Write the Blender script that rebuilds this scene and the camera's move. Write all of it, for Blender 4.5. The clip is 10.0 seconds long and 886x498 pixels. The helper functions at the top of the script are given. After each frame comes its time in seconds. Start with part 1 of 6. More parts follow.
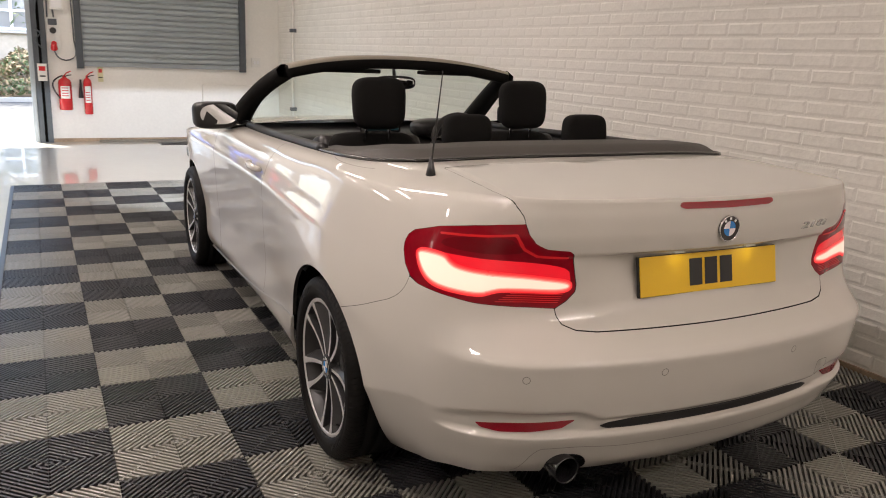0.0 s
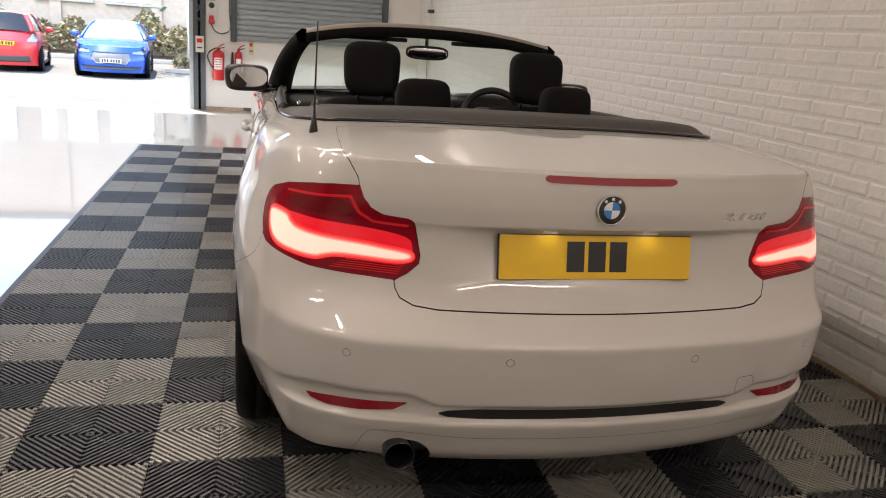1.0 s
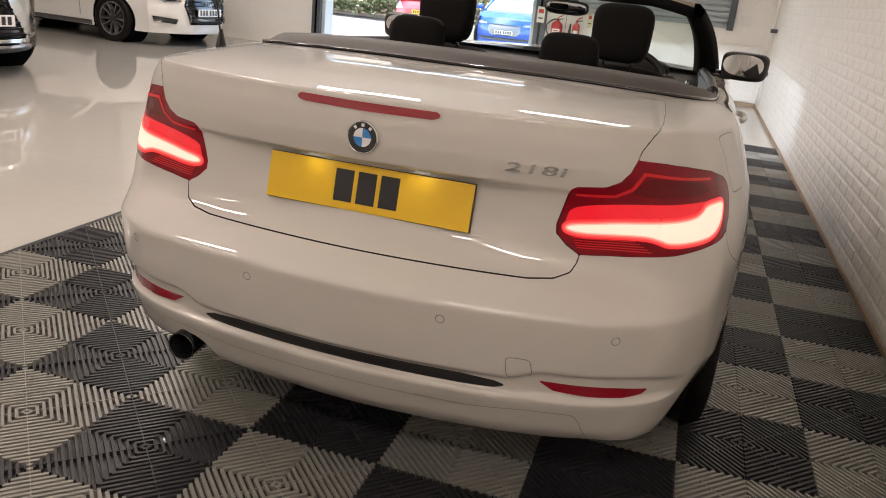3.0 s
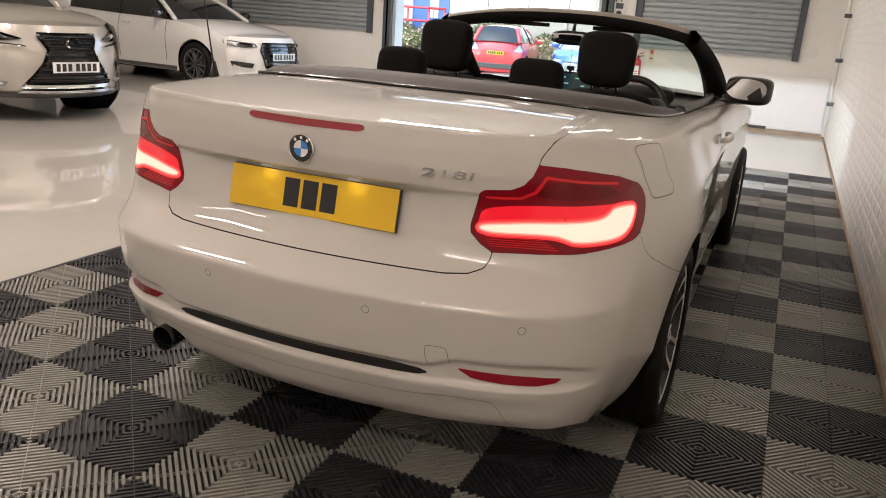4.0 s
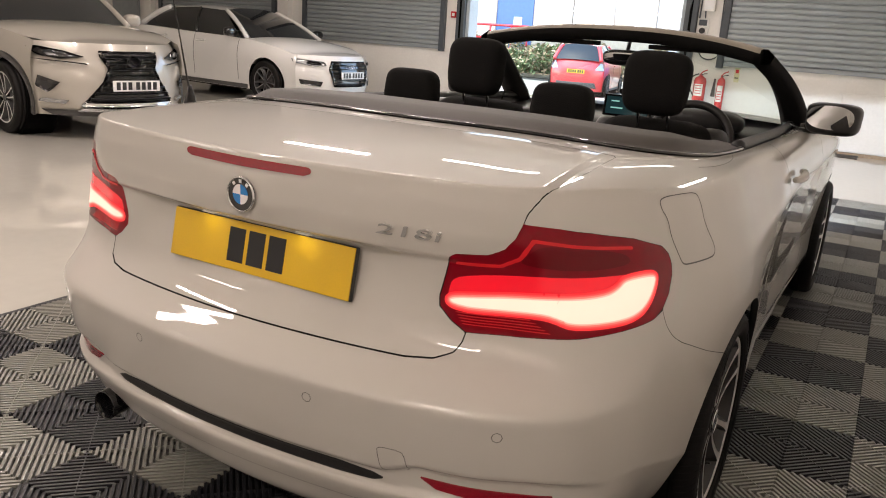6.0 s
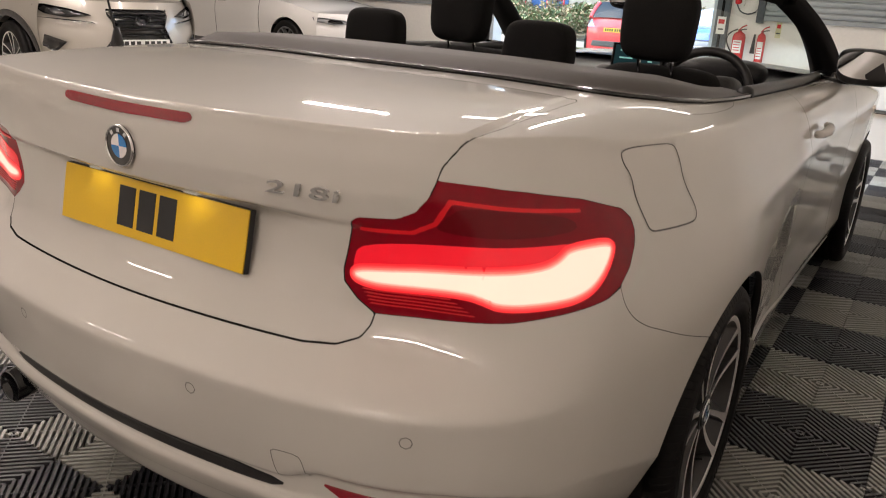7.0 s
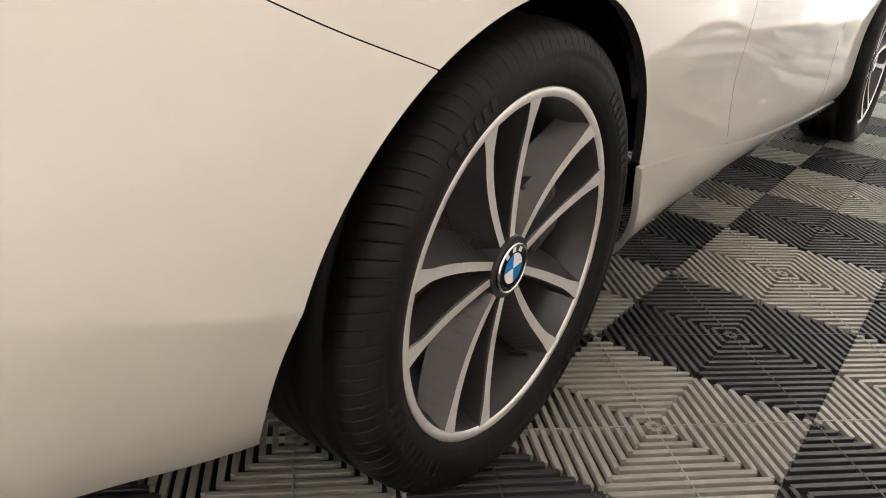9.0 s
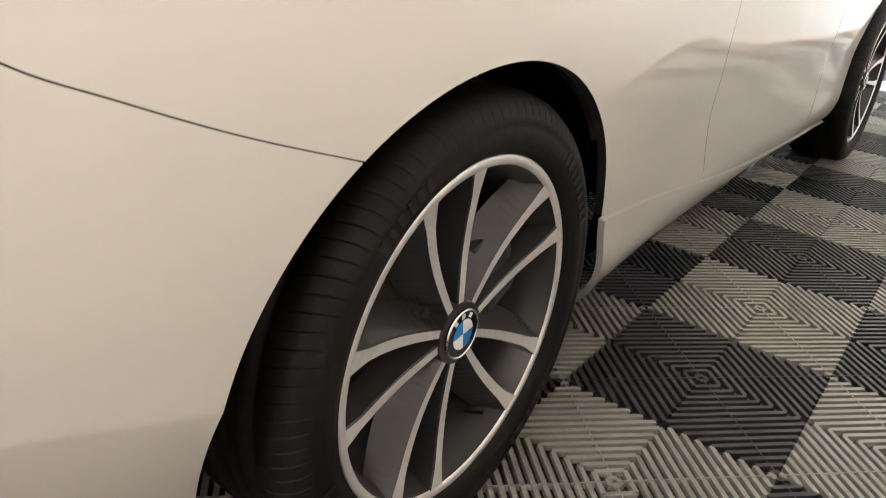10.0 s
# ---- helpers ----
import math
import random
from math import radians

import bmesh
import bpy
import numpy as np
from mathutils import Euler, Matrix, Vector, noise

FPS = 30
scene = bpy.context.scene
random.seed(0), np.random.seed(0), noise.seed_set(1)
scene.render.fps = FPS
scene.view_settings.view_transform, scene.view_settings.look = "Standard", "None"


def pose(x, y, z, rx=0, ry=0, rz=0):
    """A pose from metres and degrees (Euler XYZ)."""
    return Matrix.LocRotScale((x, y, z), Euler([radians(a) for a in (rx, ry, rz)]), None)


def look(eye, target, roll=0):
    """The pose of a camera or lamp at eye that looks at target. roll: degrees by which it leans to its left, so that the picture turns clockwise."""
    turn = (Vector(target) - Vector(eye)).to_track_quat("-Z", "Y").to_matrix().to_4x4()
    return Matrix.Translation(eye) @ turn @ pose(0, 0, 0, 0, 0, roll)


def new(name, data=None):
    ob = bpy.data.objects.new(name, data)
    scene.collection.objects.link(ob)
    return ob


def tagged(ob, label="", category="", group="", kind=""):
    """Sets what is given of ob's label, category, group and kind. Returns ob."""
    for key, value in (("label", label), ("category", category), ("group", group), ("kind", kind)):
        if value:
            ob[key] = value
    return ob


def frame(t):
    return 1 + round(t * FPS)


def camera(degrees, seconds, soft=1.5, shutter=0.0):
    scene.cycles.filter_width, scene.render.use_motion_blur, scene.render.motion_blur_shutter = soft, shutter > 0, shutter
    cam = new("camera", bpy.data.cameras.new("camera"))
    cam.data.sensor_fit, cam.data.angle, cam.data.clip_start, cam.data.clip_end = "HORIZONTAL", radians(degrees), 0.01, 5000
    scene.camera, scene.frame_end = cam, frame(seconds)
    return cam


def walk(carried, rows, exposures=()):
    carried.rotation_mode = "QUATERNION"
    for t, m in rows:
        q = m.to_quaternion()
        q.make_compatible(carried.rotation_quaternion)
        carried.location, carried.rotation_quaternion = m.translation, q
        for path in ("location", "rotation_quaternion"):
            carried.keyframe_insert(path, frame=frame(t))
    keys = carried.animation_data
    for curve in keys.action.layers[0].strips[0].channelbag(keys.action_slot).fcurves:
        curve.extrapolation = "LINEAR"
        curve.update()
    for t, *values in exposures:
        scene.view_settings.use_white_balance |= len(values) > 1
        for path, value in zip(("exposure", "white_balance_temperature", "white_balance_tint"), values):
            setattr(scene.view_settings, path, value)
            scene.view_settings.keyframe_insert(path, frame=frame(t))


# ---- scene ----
cam = camera(58.7, 10.0, soft=1.0, shutter=0.15)
PATH = [
    (0, (-1.695, -2.433, 1.367), (-0.804, -0.707, 0.89), 2.3),
    (0.5, (-1.268, -2.562, 1.343), (-0.603, -0.74, 0.857), 2.9),
    (1, (-0.851, -2.611, 1.312), (-0.379, -0.739, 0.789), 4.2),
    (1.5, (-0.424, -2.648, 1.329), (-0.22, -0.743, 0.756), 5.3),
    (2, (-0.022, -2.657, 1.34), (-0.055, -0.757, 0.719), 6.3),
    (2.2, (0.115, -2.609, 1.325), (-0.02, -0.725, 0.678), 6.2),
    (3.3, (0.833, -2.521, 1.281), (0.229, -0.719, 0.659), 5.5),
    (3.5, (0.912, -2.539, 1.286), (0.265, -0.738, 0.701), 5.1),
    (4, (1.121, -2.587, 1.281), (0.385, -0.816, 0.714), 4.1),
    (4.5, (1.22, -2.554, 1.268), (0.411, -0.813, 0.708), 3.5),
    (5, (1.228, -2.524, 1.259), (0.386, -0.795, 0.708), 3.6),
    (5.5, (1.198, -2.385, 1.282), (0.312, -0.675, 0.74), 3.7),
    (5.7, (1.158, -2.274, 1.295), (0.258, -0.569, 0.764), 3.9),
    (6.8, (1.174, -1.756, 1.273), (0.177, -0.133, 0.663), 3.4),
    (7, (1.211, -1.742, 1.227), (0.215, -0.126, 0.596), 3.3),
    (7.5, (1.274, -1.588, 1.102), (0.296, 0.012, 0.407), 3.7),
    (8, (1.313, -1.187, 0.93), (0.325, 0.391, 0.199), 3.5),
    (8.5, (1.308, -0.947, 0.809), (0.305, 0.608, 0.051), 3.8),
    (9, (1.335, -0.826, 0.738), (0.316, 0.695, -0.069), 5.3),
    (9.5, (1.361, -0.801, 0.73), (0.33, 0.704, -0.092), 5.8),
    (10, (1.356, -0.745, 0.821), (0.333, 0.765, 0.0), 5.4),
]
EXPOSURES = [(0.0, 3.0, 6500, 10), (1.0, 2.85, 6500, 10), (2.0, 3.0, 6500, 10), (4.5, 3.2, 6550, 10), (5.5, 3.25, 6550, 10), (6.8, 3.1, 6500, 10), (7.5, 3.3, 6450, 10), (8.0, 3.52, 6400, 10),
             (8.5, 4.35, 6300, 7), (9.0, 4.9, 6050, 4), (10.0, 4.7, 6100, 4)]
walk(cam, [(t, look(eye, target, roll)) for t, eye, target, roll in PATH], exposures=EXPOSURES)

# ---------------------------------------------------------------- light
world = bpy.data.worlds.new("sky")
scene.world = world
world.use_nodes = True
_wn = world.node_tree.nodes
_wn.clear()
_sky = _wn.new("ShaderNodeTexSky")
_sky.sky_type = "NISHITA"
_sky.sun_disc = False
_sky.sun_elevation = radians(48)
_sky.sun_rotation = radians(200)
_bg = _wn.new("ShaderNodeBackground")
_bg.inputs["Strength"].default_value = 0.12
_wo = _wn.new("ShaderNodeOutputWorld")
world.node_tree.links.new(_sky.outputs[0], _bg.inputs[0])
world.node_tree.links.new(_bg.outputs[0], _wo.inputs[0])

sun = new("sun", bpy.data.lights.new("sun", "SUN"))
sun.data.energy, sun.data.angle, sun.data.color = 2.8, radians(0.6), (1.0, 0.95, 0.86)
sun.matrix_world = look((-14, 30, 40), (-6, 18, 0))


# unseen ceiling strips, placed and powered as fill: x, y, turn, power, width
STRIPS = [(0.6, -4.4, 0, 6.6, 0.09), (-2.1, -0.4, 90, 4.6, 0.09), (-2.0, 2.6, 90, 6.6, 0.09), (1.30, 6.8, 90, 1.2, 0.09), (-1.5, 5.6, 90, 5.0, 0.09), (-0.6, 7.6, 0, 0.5, 0.09), (-3.6, 3.6, 0, 4.2, 0.09),
          (-3.4, -1.8, 0, 4.4, 0.09), (-4.4, -3.6, 0, 2.0, 0.09), (-3.4, 7.2, 0, 1.3, 0.09), (-5.6, 1.4, 0, 7.5, 0.09), (-5.8, 6.6, 0, 6.8, 0.09), (-11.0, 3.0, 0, 7.0, 0.09)]
for lx, ly, lr, power, wide in STRIPS:
    lamp = new("strip_fill_lamp", bpy.data.lights.new("strip_fill_lamp", "AREA"))
    lamp.data.shape, lamp.data.size, lamp.data.size_y = "RECTANGLE", 1.5, wide
    lamp.data.energy, lamp.data.color = power, (1.0, 0.85, 0.80)
    lamp.matrix_world = pose(lx, ly, 3.525, 0, 0, lr)
# the car's headlamps, dipped onto the wall ahead
for hx in (-0.62, 0.70):
    lamp = new("headlamp_beam", bpy.data.lights.new("headlamp_beam", "SPOT"))
    lamp.data.energy, lamp.data.color, lamp.data.spot_size, lamp.data.spot_blend, lamp.data.shadow_soft_size = 80, (0.76, 0.85, 1.0), radians(76), 1.0, 0.003
    lamp.matrix_world = look((hx, 3.56, 0.66), (hx, 6.0, 0.50))

# ---------------------------------------------------------------- materials
def material(name, color, rough=0.5, metal=0.0, coat=0.0, noise_scale=0.0, vary=0.0, bump=0.0, emit=0.0, spec=0.5, bump_scale=None, stain=0.0, detail=4.0):
    """A plain surface: base colour broken up at two scales, fine relief."""
    m = bpy.data.materials.new(name)
    m.use_nodes = True
    nt = m.node_tree
    b = nt.nodes["Principled BSDF"]
    b.inputs["Base Color"].default_value = (*color, 1)
    b.inputs["Roughness"].default_value = rough
    b.inputs["Metallic"].default_value = metal
    b.inputs["Coat Weight"].default_value = coat
    b.inputs["Coat Roughness"].default_value = 0.03
    b.inputs["Specular IOR Level"].default_value = spec
    if emit:
        b.inputs["Emission Color"].default_value = (*color, 1)
        b.inputs["Emission Strength"].default_value = emit
    if noise_scale:
        tc = nt.nodes.new("ShaderNodeTexCoord")
        n1 = nt.nodes.new("ShaderNodeTexNoise")
        n1.inputs["Scale"].default_value, n1.inputs["Detail"].default_value = noise_scale, detail
        nt.links.new(tc.outputs["Object"], n1.inputs["Vector"])
        if vary or stain:
            n2 = nt.nodes.new("ShaderNodeTexNoise")
            n2.inputs["Scale"].default_value, n2.inputs["Detail"].default_value = noise_scale * 0.07, 6
            nt.links.new(tc.outputs["Object"], n2.inputs["Vector"])
            add = nt.nodes.new("ShaderNodeMath")
            add.operation = "MULTIPLY_ADD"
            add.inputs[1].default_value = stain / max(vary, 1e-3)
            nt.links.new(n2.outputs[0], add.inputs[0])
            nt.links.new(n1.outputs[0], add.inputs[2])
            mp = nt.nodes.new("ShaderNodeMapRange")
            top = 1 + stain / max(vary, 1e-3)
            mp.inputs["From Min"].default_value, mp.inputs["From Max"].default_value = 0.25 * top, 0.75 * top
            mp.inputs["To Min"].default_value, mp.inputs["To Max"].default_value = 1 - vary - stain, 1 + vary + stain
            nt.links.new(add.outputs[0], mp.inputs["Value"])
            mul = nt.nodes.new("ShaderNodeVectorMath")
            mul.operation = "SCALE"
            mul.inputs[0].default_value = color
            nt.links.new(mp.outputs[0], mul.inputs["Scale"])
            nt.links.new(mul.outputs[0], b.inputs["Base Color"])
        if bump:
            n3 = n1
            if bump_scale:
                n3 = nt.nodes.new("ShaderNodeTexNoise")
                n3.inputs["Scale"].default_value, n3.inputs["Detail"].default_value = bump_scale, 5
                nt.links.new(tc.outputs["Object"], n3.inputs["Vector"])
            bp = nt.nodes.new("ShaderNodeBump")
            bp.inputs["Strength"].default_value, bp.inputs["Distance"].default_value = min(1.0, bump), 0.004
            nt.links.new(n3.outputs[0], bp.inputs["Height"])
            nt.links.new(bp.outputs[0], b.inputs["Normal"])
    return m


M_PAINT = material("white_car_paint", (0.59, 0.567, 0.52), 0.5, coat=1.0, noise_scale=9, vary=0.008, spec=0.15)
M_PAINT.node_tree.nodes["Principled BSDF"].inputs["Coat IOR"].default_value = 1.6
M_PAINT.node_tree.nodes["Principled BSDF"].inputs["Coat Roughness"].default_value = 0.02
# hollows and undersides: their shade is in this near-black colour
M_INNER = material("near_black_void", (0.002, 0.002, 0.002), 0.9, spec=0.05)
M_BRICK = material("white_painted_brick", (0.86, 0.835, 0.775), 0.36, noise_scale=60, vary=0.04, bump=0.9, bump_scale=22, stain=0.05)
M_MORTAR = material("white_painted_mortar", (0.83, 0.805, 0.745), 0.42, noise_scale=80, vary=0.05, bump=0.6)
M_WALL = material("white_painted_render", (0.76, 0.74, 0.69), 0.6, noise_scale=30, vary=0.03, bump=0.2, stain=0.03)
M_FLOOR = material("polished_cream_floor", (0.54, 0.52, 0.46), 0.3, coat=1.0, noise_scale=14, vary=0.03, stain=0.05)
M_TILE_L = material("light_grey_tile_plastic", (0.24, 0.236, 0.207), 0.34, noise_scale=40, vary=0.08, bump=0.1)
M_TILE_D = material("black_tile_plastic", (0.024, 0.024, 0.027), 0.40, spec=0.4, noise_scale=40, vary=0.1, bump=0.1)
M_RUBBER = material("black_tyre_rubber", (0.0062, 0.0056, 0.0052), 0.6, spec=0.2, noise_scale=70, vary=0.2, bump=0.15)
M_ALLOY = material("grey_alloy", (0.22, 0.22, 0.23), 0.32, metal=0.9, noise_scale=50, vary=0.05)
M_FABRIC = material("black_fabric", (0.007, 0.0065, 0.006), 0.85, spec=0.2, noise_scale=400, vary=0.3, bump=0.5)
M_SHUTTER = material("grey_shutter_steel", (0.30, 0.33, 0.34), 0.42, metal=0.3, noise_scale=12, vary=0.06)
M_DARKFRAME = material("dark_grey_steel_frame", (0.06, 0.07, 0.08), 0.45, noise_scale=20, vary=0.1)
M_ASPHALT = material("pale_worn_asphalt", (0.095, 0.093, 0.088), 0.9, noise_scale=40, vary=0.15, bump=0.6, stain=0.1)
# shade of the gaps between panels, as a dark colour
M_SHUT = material("shut_line_shade", (0.012, 0.011, 0.010), 0.8, spec=0.2)
M_VALANCE = material("pale_shut_line", (0.26, 0.245, 0.22), 0.5)
M_LENS = material("dark_red_lens", (0.24, 0.0015, 0.010), 0.15, spec=0.25, coat=0.2, noise_scale=30, vary=0.1)
M_LENS2 = material("deep_red_lens", (0.15, 0.001, 0.006), 0.2, spec=0.25, coat=0.2)
M_TRACE = material("red_light_trace", (0.6, 0.006, 0.012), 0.3, emit=0.02)
M_GLOW = material("lit_red_lens", (0.8, 0.006, 0.02), 0.25, coat=0.6, emit=0.062)
M_BAND = material("lit_light_band", (1.0, 0.38, 0.30), 0.3, emit=0.082)
M_BANDEDGE = material("lit_band_edge", (1.0, 0.15, 0.12), 0.3, emit=0.10)
M_BANDEDGE2 = material("lit_band_margin", (1.0, 0.06, 0.06), 0.3, emit=0.09)
M_BANDEDGE3 = material("lit_band_fringe", (0.95, 0.022, 0.03), 0.3, emit=0.082)
M_BANDCORE = material("lit_band_core", (1.0, 0.60, 0.48), 0.3, emit=0.112)
M_REFLECTOR = material("red_reflector", (0.30, 0.006, 0.018), 0.15, coat=1.0, noise_scale=300, vary=0.15, bump=0.2)
M_BLACK_PLASTIC = material("satin_black_plastic", (0.014, 0.0135, 0.014), 0.4, noise_scale=200, vary=0.2, bump=0.1)
M_GLOSS_BLACK = material("gloss_black", (0.008, 0.008, 0.009), 0.08, coat=0.6)
M_CHROME = material("chrome", (0.75, 0.75, 0.76), 0.12, metal=1.0)
M_LETTER = material("satin_chrome", (0.80, 0.79, 0.77), 0.25, metal=0.7)
M_MARK = material("raised_rubber_mark", (0.010, 0.0095, 0.009), 0.5, spec=0.25)
M_ROOF = material("dark_grey_roof_cover", (0.07, 0.064, 0.058), 0.62, noise_scale=350, vary=0.12, bump=0.25)
M_LEATHER = material("black_leather", (0.016, 0.015, 0.015), 0.42, noise_scale=120, vary=0.2, bump=0.3)
M_SHUT2 = material("grey_shut_line", (0.09, 0.085, 0.08), 0.6)
M_RIM = material("dark_grey_rim_paint", (0.045, 0.044, 0.045), 0.28, metal=0.3, noise_scale=60, vary=0.1)
M_BARREL = material("dark_barrel_paint", (0.035, 0.034, 0.034), 0.35, noise_scale=60, vary=0.1)
M_MACHINED = material("machined_alloy_face", (0.80, 0.79, 0.775), 0.34, metal=0.6, noise_scale=90, vary=0.05)
M_DISC = material("brake_disc_iron", (0.05, 0.034, 0.026), 0.5, metal=0.6, noise_scale=60, vary=0.25)
M_YELLOW = material("yellow_reflective_plate", (0.80, 0.50, 0.01), 0.35, coat=0.4, noise_scale=300, vary=0.03)
M_BLUE = material("badge_blue", (0.02, 0.22, 0.60), 0.2, coat=0.8)
M_WHITE = material("badge_white", (0.8, 0.8, 0.8), 0.2, coat=0.8)
M_DARKBAR = material("dark_print", (0.02, 0.02, 0.022), 0.4)
M_SCREEN = material("dim_screen", (0.01, 0.03, 0.035), 0.15, coat=0.5, emit=0.07)
def glass(name, color=(0.9, 0.95, 0.93), mix=0.82, rough=0.0):
    """Thin clear glass: mostly see-through, with a mirror sheen."""
    m = bpy.data.materials.new(name)
    m.use_nodes = True
    nt = m.node_tree
    nt.nodes.remove(nt.nodes["Principled BSDF"])
    tr, gl, mx, fr = (nt.nodes.new(k) for k in ("ShaderNodeBsdfTransparent", "ShaderNodeBsdfGlossy", "ShaderNodeMixShader", "ShaderNodeFresnel"))
    tr.inputs[0].default_value, gl.inputs["Roughness"].default_value = (*color, 1), rough
    fr.inputs["IOR"].default_value = 1.45
    nt.links.new(fr.outputs[0], mx.inputs[0])
    nt.links.new(tr.outputs[0], mx.inputs[1])
    nt.links.new(gl.outputs[0], mx.inputs[2])
    nt.links.new(mx.outputs[0], nt.nodes["Material Output"].inputs[0])
    return m


M_GLASS = glass("windscreen_glass", (0.84, 0.92, 0.88))
M_TINT = material("tinted_window_glass", (0.012, 0.014, 0.016), 0.05, coat=0.5)
M_MIRROR = material("mirror_glass", (0.6, 0.61, 0.63), 0.02, metal=1.0)
M_PLATELAMP = material("lit_plate_lamp", (0.5, 0.46, 0.38), 0.3, emit=0.03)
M_HEADTOP = material("taupe_header_trim", (0.30, 0.27, 0.22), 0.5, noise_scale=100, vary=0.08)
M_SCREENBAR = material("screen_print", (0.25, 0.55, 0.5), 0.3, emit=0.08)
M_REVEAL = material("pale_blue_grey_paint", (0.42, 0.47, 0.50), 0.4, noise_scale=25, vary=0.06, stain=0.05)
M_PLANK = material("grey_weathered_timber", (0.20, 0.18, 0.15), 0.8, noise_scale=30, vary=0.2, bump=0.3)
M_DIRT = material("brown_stained_base", (0.34, 0.25, 0.17), 0.85, noise_scale=40, vary=0.2, bump=0.3, stain=0.2)
M_RED = material("red_enamel", (0.55, 0.02, 0.025), 0.25, coat=0.5, noise_scale=20, vary=0.06)
M_LABEL = material("white_plastic", (0.72, 0.71, 0.67), 0.4, noise_scale=40, vary=0.03)
M_NOTICE = material("pale_yellow_card", (0.62, 0.60, 0.36), 0.5, noise_scale=40, vary=0.05)
M_DIFFUSER = material("lit_diffuser", (1.0, 0.95, 0.88), 0.4, emit=0.5)
# added sheet below the tile ribs, dark so the gaps stay dark
M_BASE = material("dark_glossy_gap_sheet", (0.020, 0.019, 0.018), 0.3, coat=0.35, noise_scale=60, vary=0.3)
M_SILVER = material("champagne_silver_paint", (0.42, 0.395, 0.345), 0.34, metal=0.25, coat=1.0, noise_scale=300, vary=0.04)
M_PAINT2 = material("bright_white_paint", (0.76, 0.75, 0.72), 0.3, coat=1.0, noise_scale=9, vary=0.01)
M_RCAR = material("red_car_paint", (0.62, 0.03, 0.035), 0.3, coat=1.0, noise_scale=9, vary=0.02)
M_BCAR = material("blue_car_paint", (0.02, 0.10, 0.50), 0.25, metal=0.3, coat=1.0, noise_scale=200, vary=0.04)
M_CLAD = material("dark_grey_cladding", (0.07, 0.068, 0.065), 0.6, noise_scale=80, vary=0.1)
M_LAMPGLASS = material("clear_lamp_glass", (0.45, 0.46, 0.47), 0.08, metal=0.6, coat=1.0)
M_STONE = material("cream_stone_render", (0.46, 0.39, 0.31), 0.85, noise_scale=5, vary=0.12, bump=0.5, bump_scale=40, stain=0.08)
M_KERB = material("pale_kerb_stone", (0.42, 0.40, 0.36), 0.85, noise_scale=20, vary=0.1, bump=0.3)
M_SOIL = material("planting_soil", (0.16, 0.12, 0.08), 0.95, noise_scale=12, vary=0.3, bump=0.8)
M_BARK = material("pale_bark", (0.55, 0.53, 0.48), 0.8, noise_scale=25, vary=0.2, bump=0.5)
M_BLUEDOOR = material("blue_door_paint", (0.05, 0.12, 0.30), 0.4, noise_scale=8, vary=0.06)
M_LEAF = material("hedge_leaves", (0.09, 0.12, 0.045), 0.6, noise_scale=3, vary=0.35)
M_LEAF2 = material("dry_hedge_leaves", (0.20, 0.15, 0.085), 0.7, noise_scale=3, vary=0.35)

# ---------------------------------------------------------------- mesh helpers
from mathutils import geometry

def mesh_object(name, verts, faces, mat, parent=None, smooth=True, label=""):
    me = bpy.data.meshes.new(name)
    me.from_pydata([tuple(map(float, v)) for v in verts], [], [tuple(map(int, f)) for f in faces])
    for m in mat if isinstance(mat, (list, tuple)) else [mat]:
        me.materials.append(m)
    if smooth:
        me.polygons.foreach_set("use_smooth", [True] * len(me.polygons))
    me.update()
    ob = new(name, me)
    if parent is not None:
        ob.parent = parent
    if label:
        tagged(ob, label)
    return ob


def part(name, bm, mat, parent=None, label="", smooth=False):
    """Links a bmesh as one mesh object under a thing or a part."""
    bmesh.ops.recalc_face_normals(bm, faces=bm.faces)
    me = bpy.data.meshes.new(name)
    bm.to_mesh(me)
    bm.free()
    for m in mat if isinstance(mat, (list, tuple)) else [mat]:
        me.materials.append(m)
    if smooth:
        me.polygons.foreach_set("use_smooth", [True] * len(me.polygons))
    ob = new(name, me)
    if parent is not None:
        ob.parent = parent
    if label:
        tagged(ob, label)
    return ob


def box(bm, x0, x1, y0, y1, z0, z1, bevel=0.0, m=None):
    """Adds a box, with bevelled edges if asked, to bm."""
    r = bmesh.ops.create_cube(bm, size=1.0, matrix=(m or Matrix()) @ Matrix.Translation(((x0 + x1) / 2, (y0 + y1) / 2, (z0 + z1) / 2)) @ Matrix.Diagonal((x1 - x0, y1 - y0, z1 - z0, 1)))
    if bevel:
        edges = {e for v in r["verts"] for e in v.link_edges}
        bmesh.ops.bevel(bm, geom=list(edges), offset=bevel, segments=2, affect="EDGES", profile=0.6)
    return bm


def cyl(bm, r1, r2, depth, m, seg=24, caps=True):
    bmesh.ops.create_cone(bm, cap_ends=caps, segments=seg, radius1=r1, radius2=r2, depth=depth, matrix=m)
    return bm


def empty(name, m=None, parent=None):
    ob = new(name)
    ob.empty_display_size = 0.1
    if m is not None:
        ob.matrix_world = m
    if parent is not None:
        ob.parent = parent
    return ob


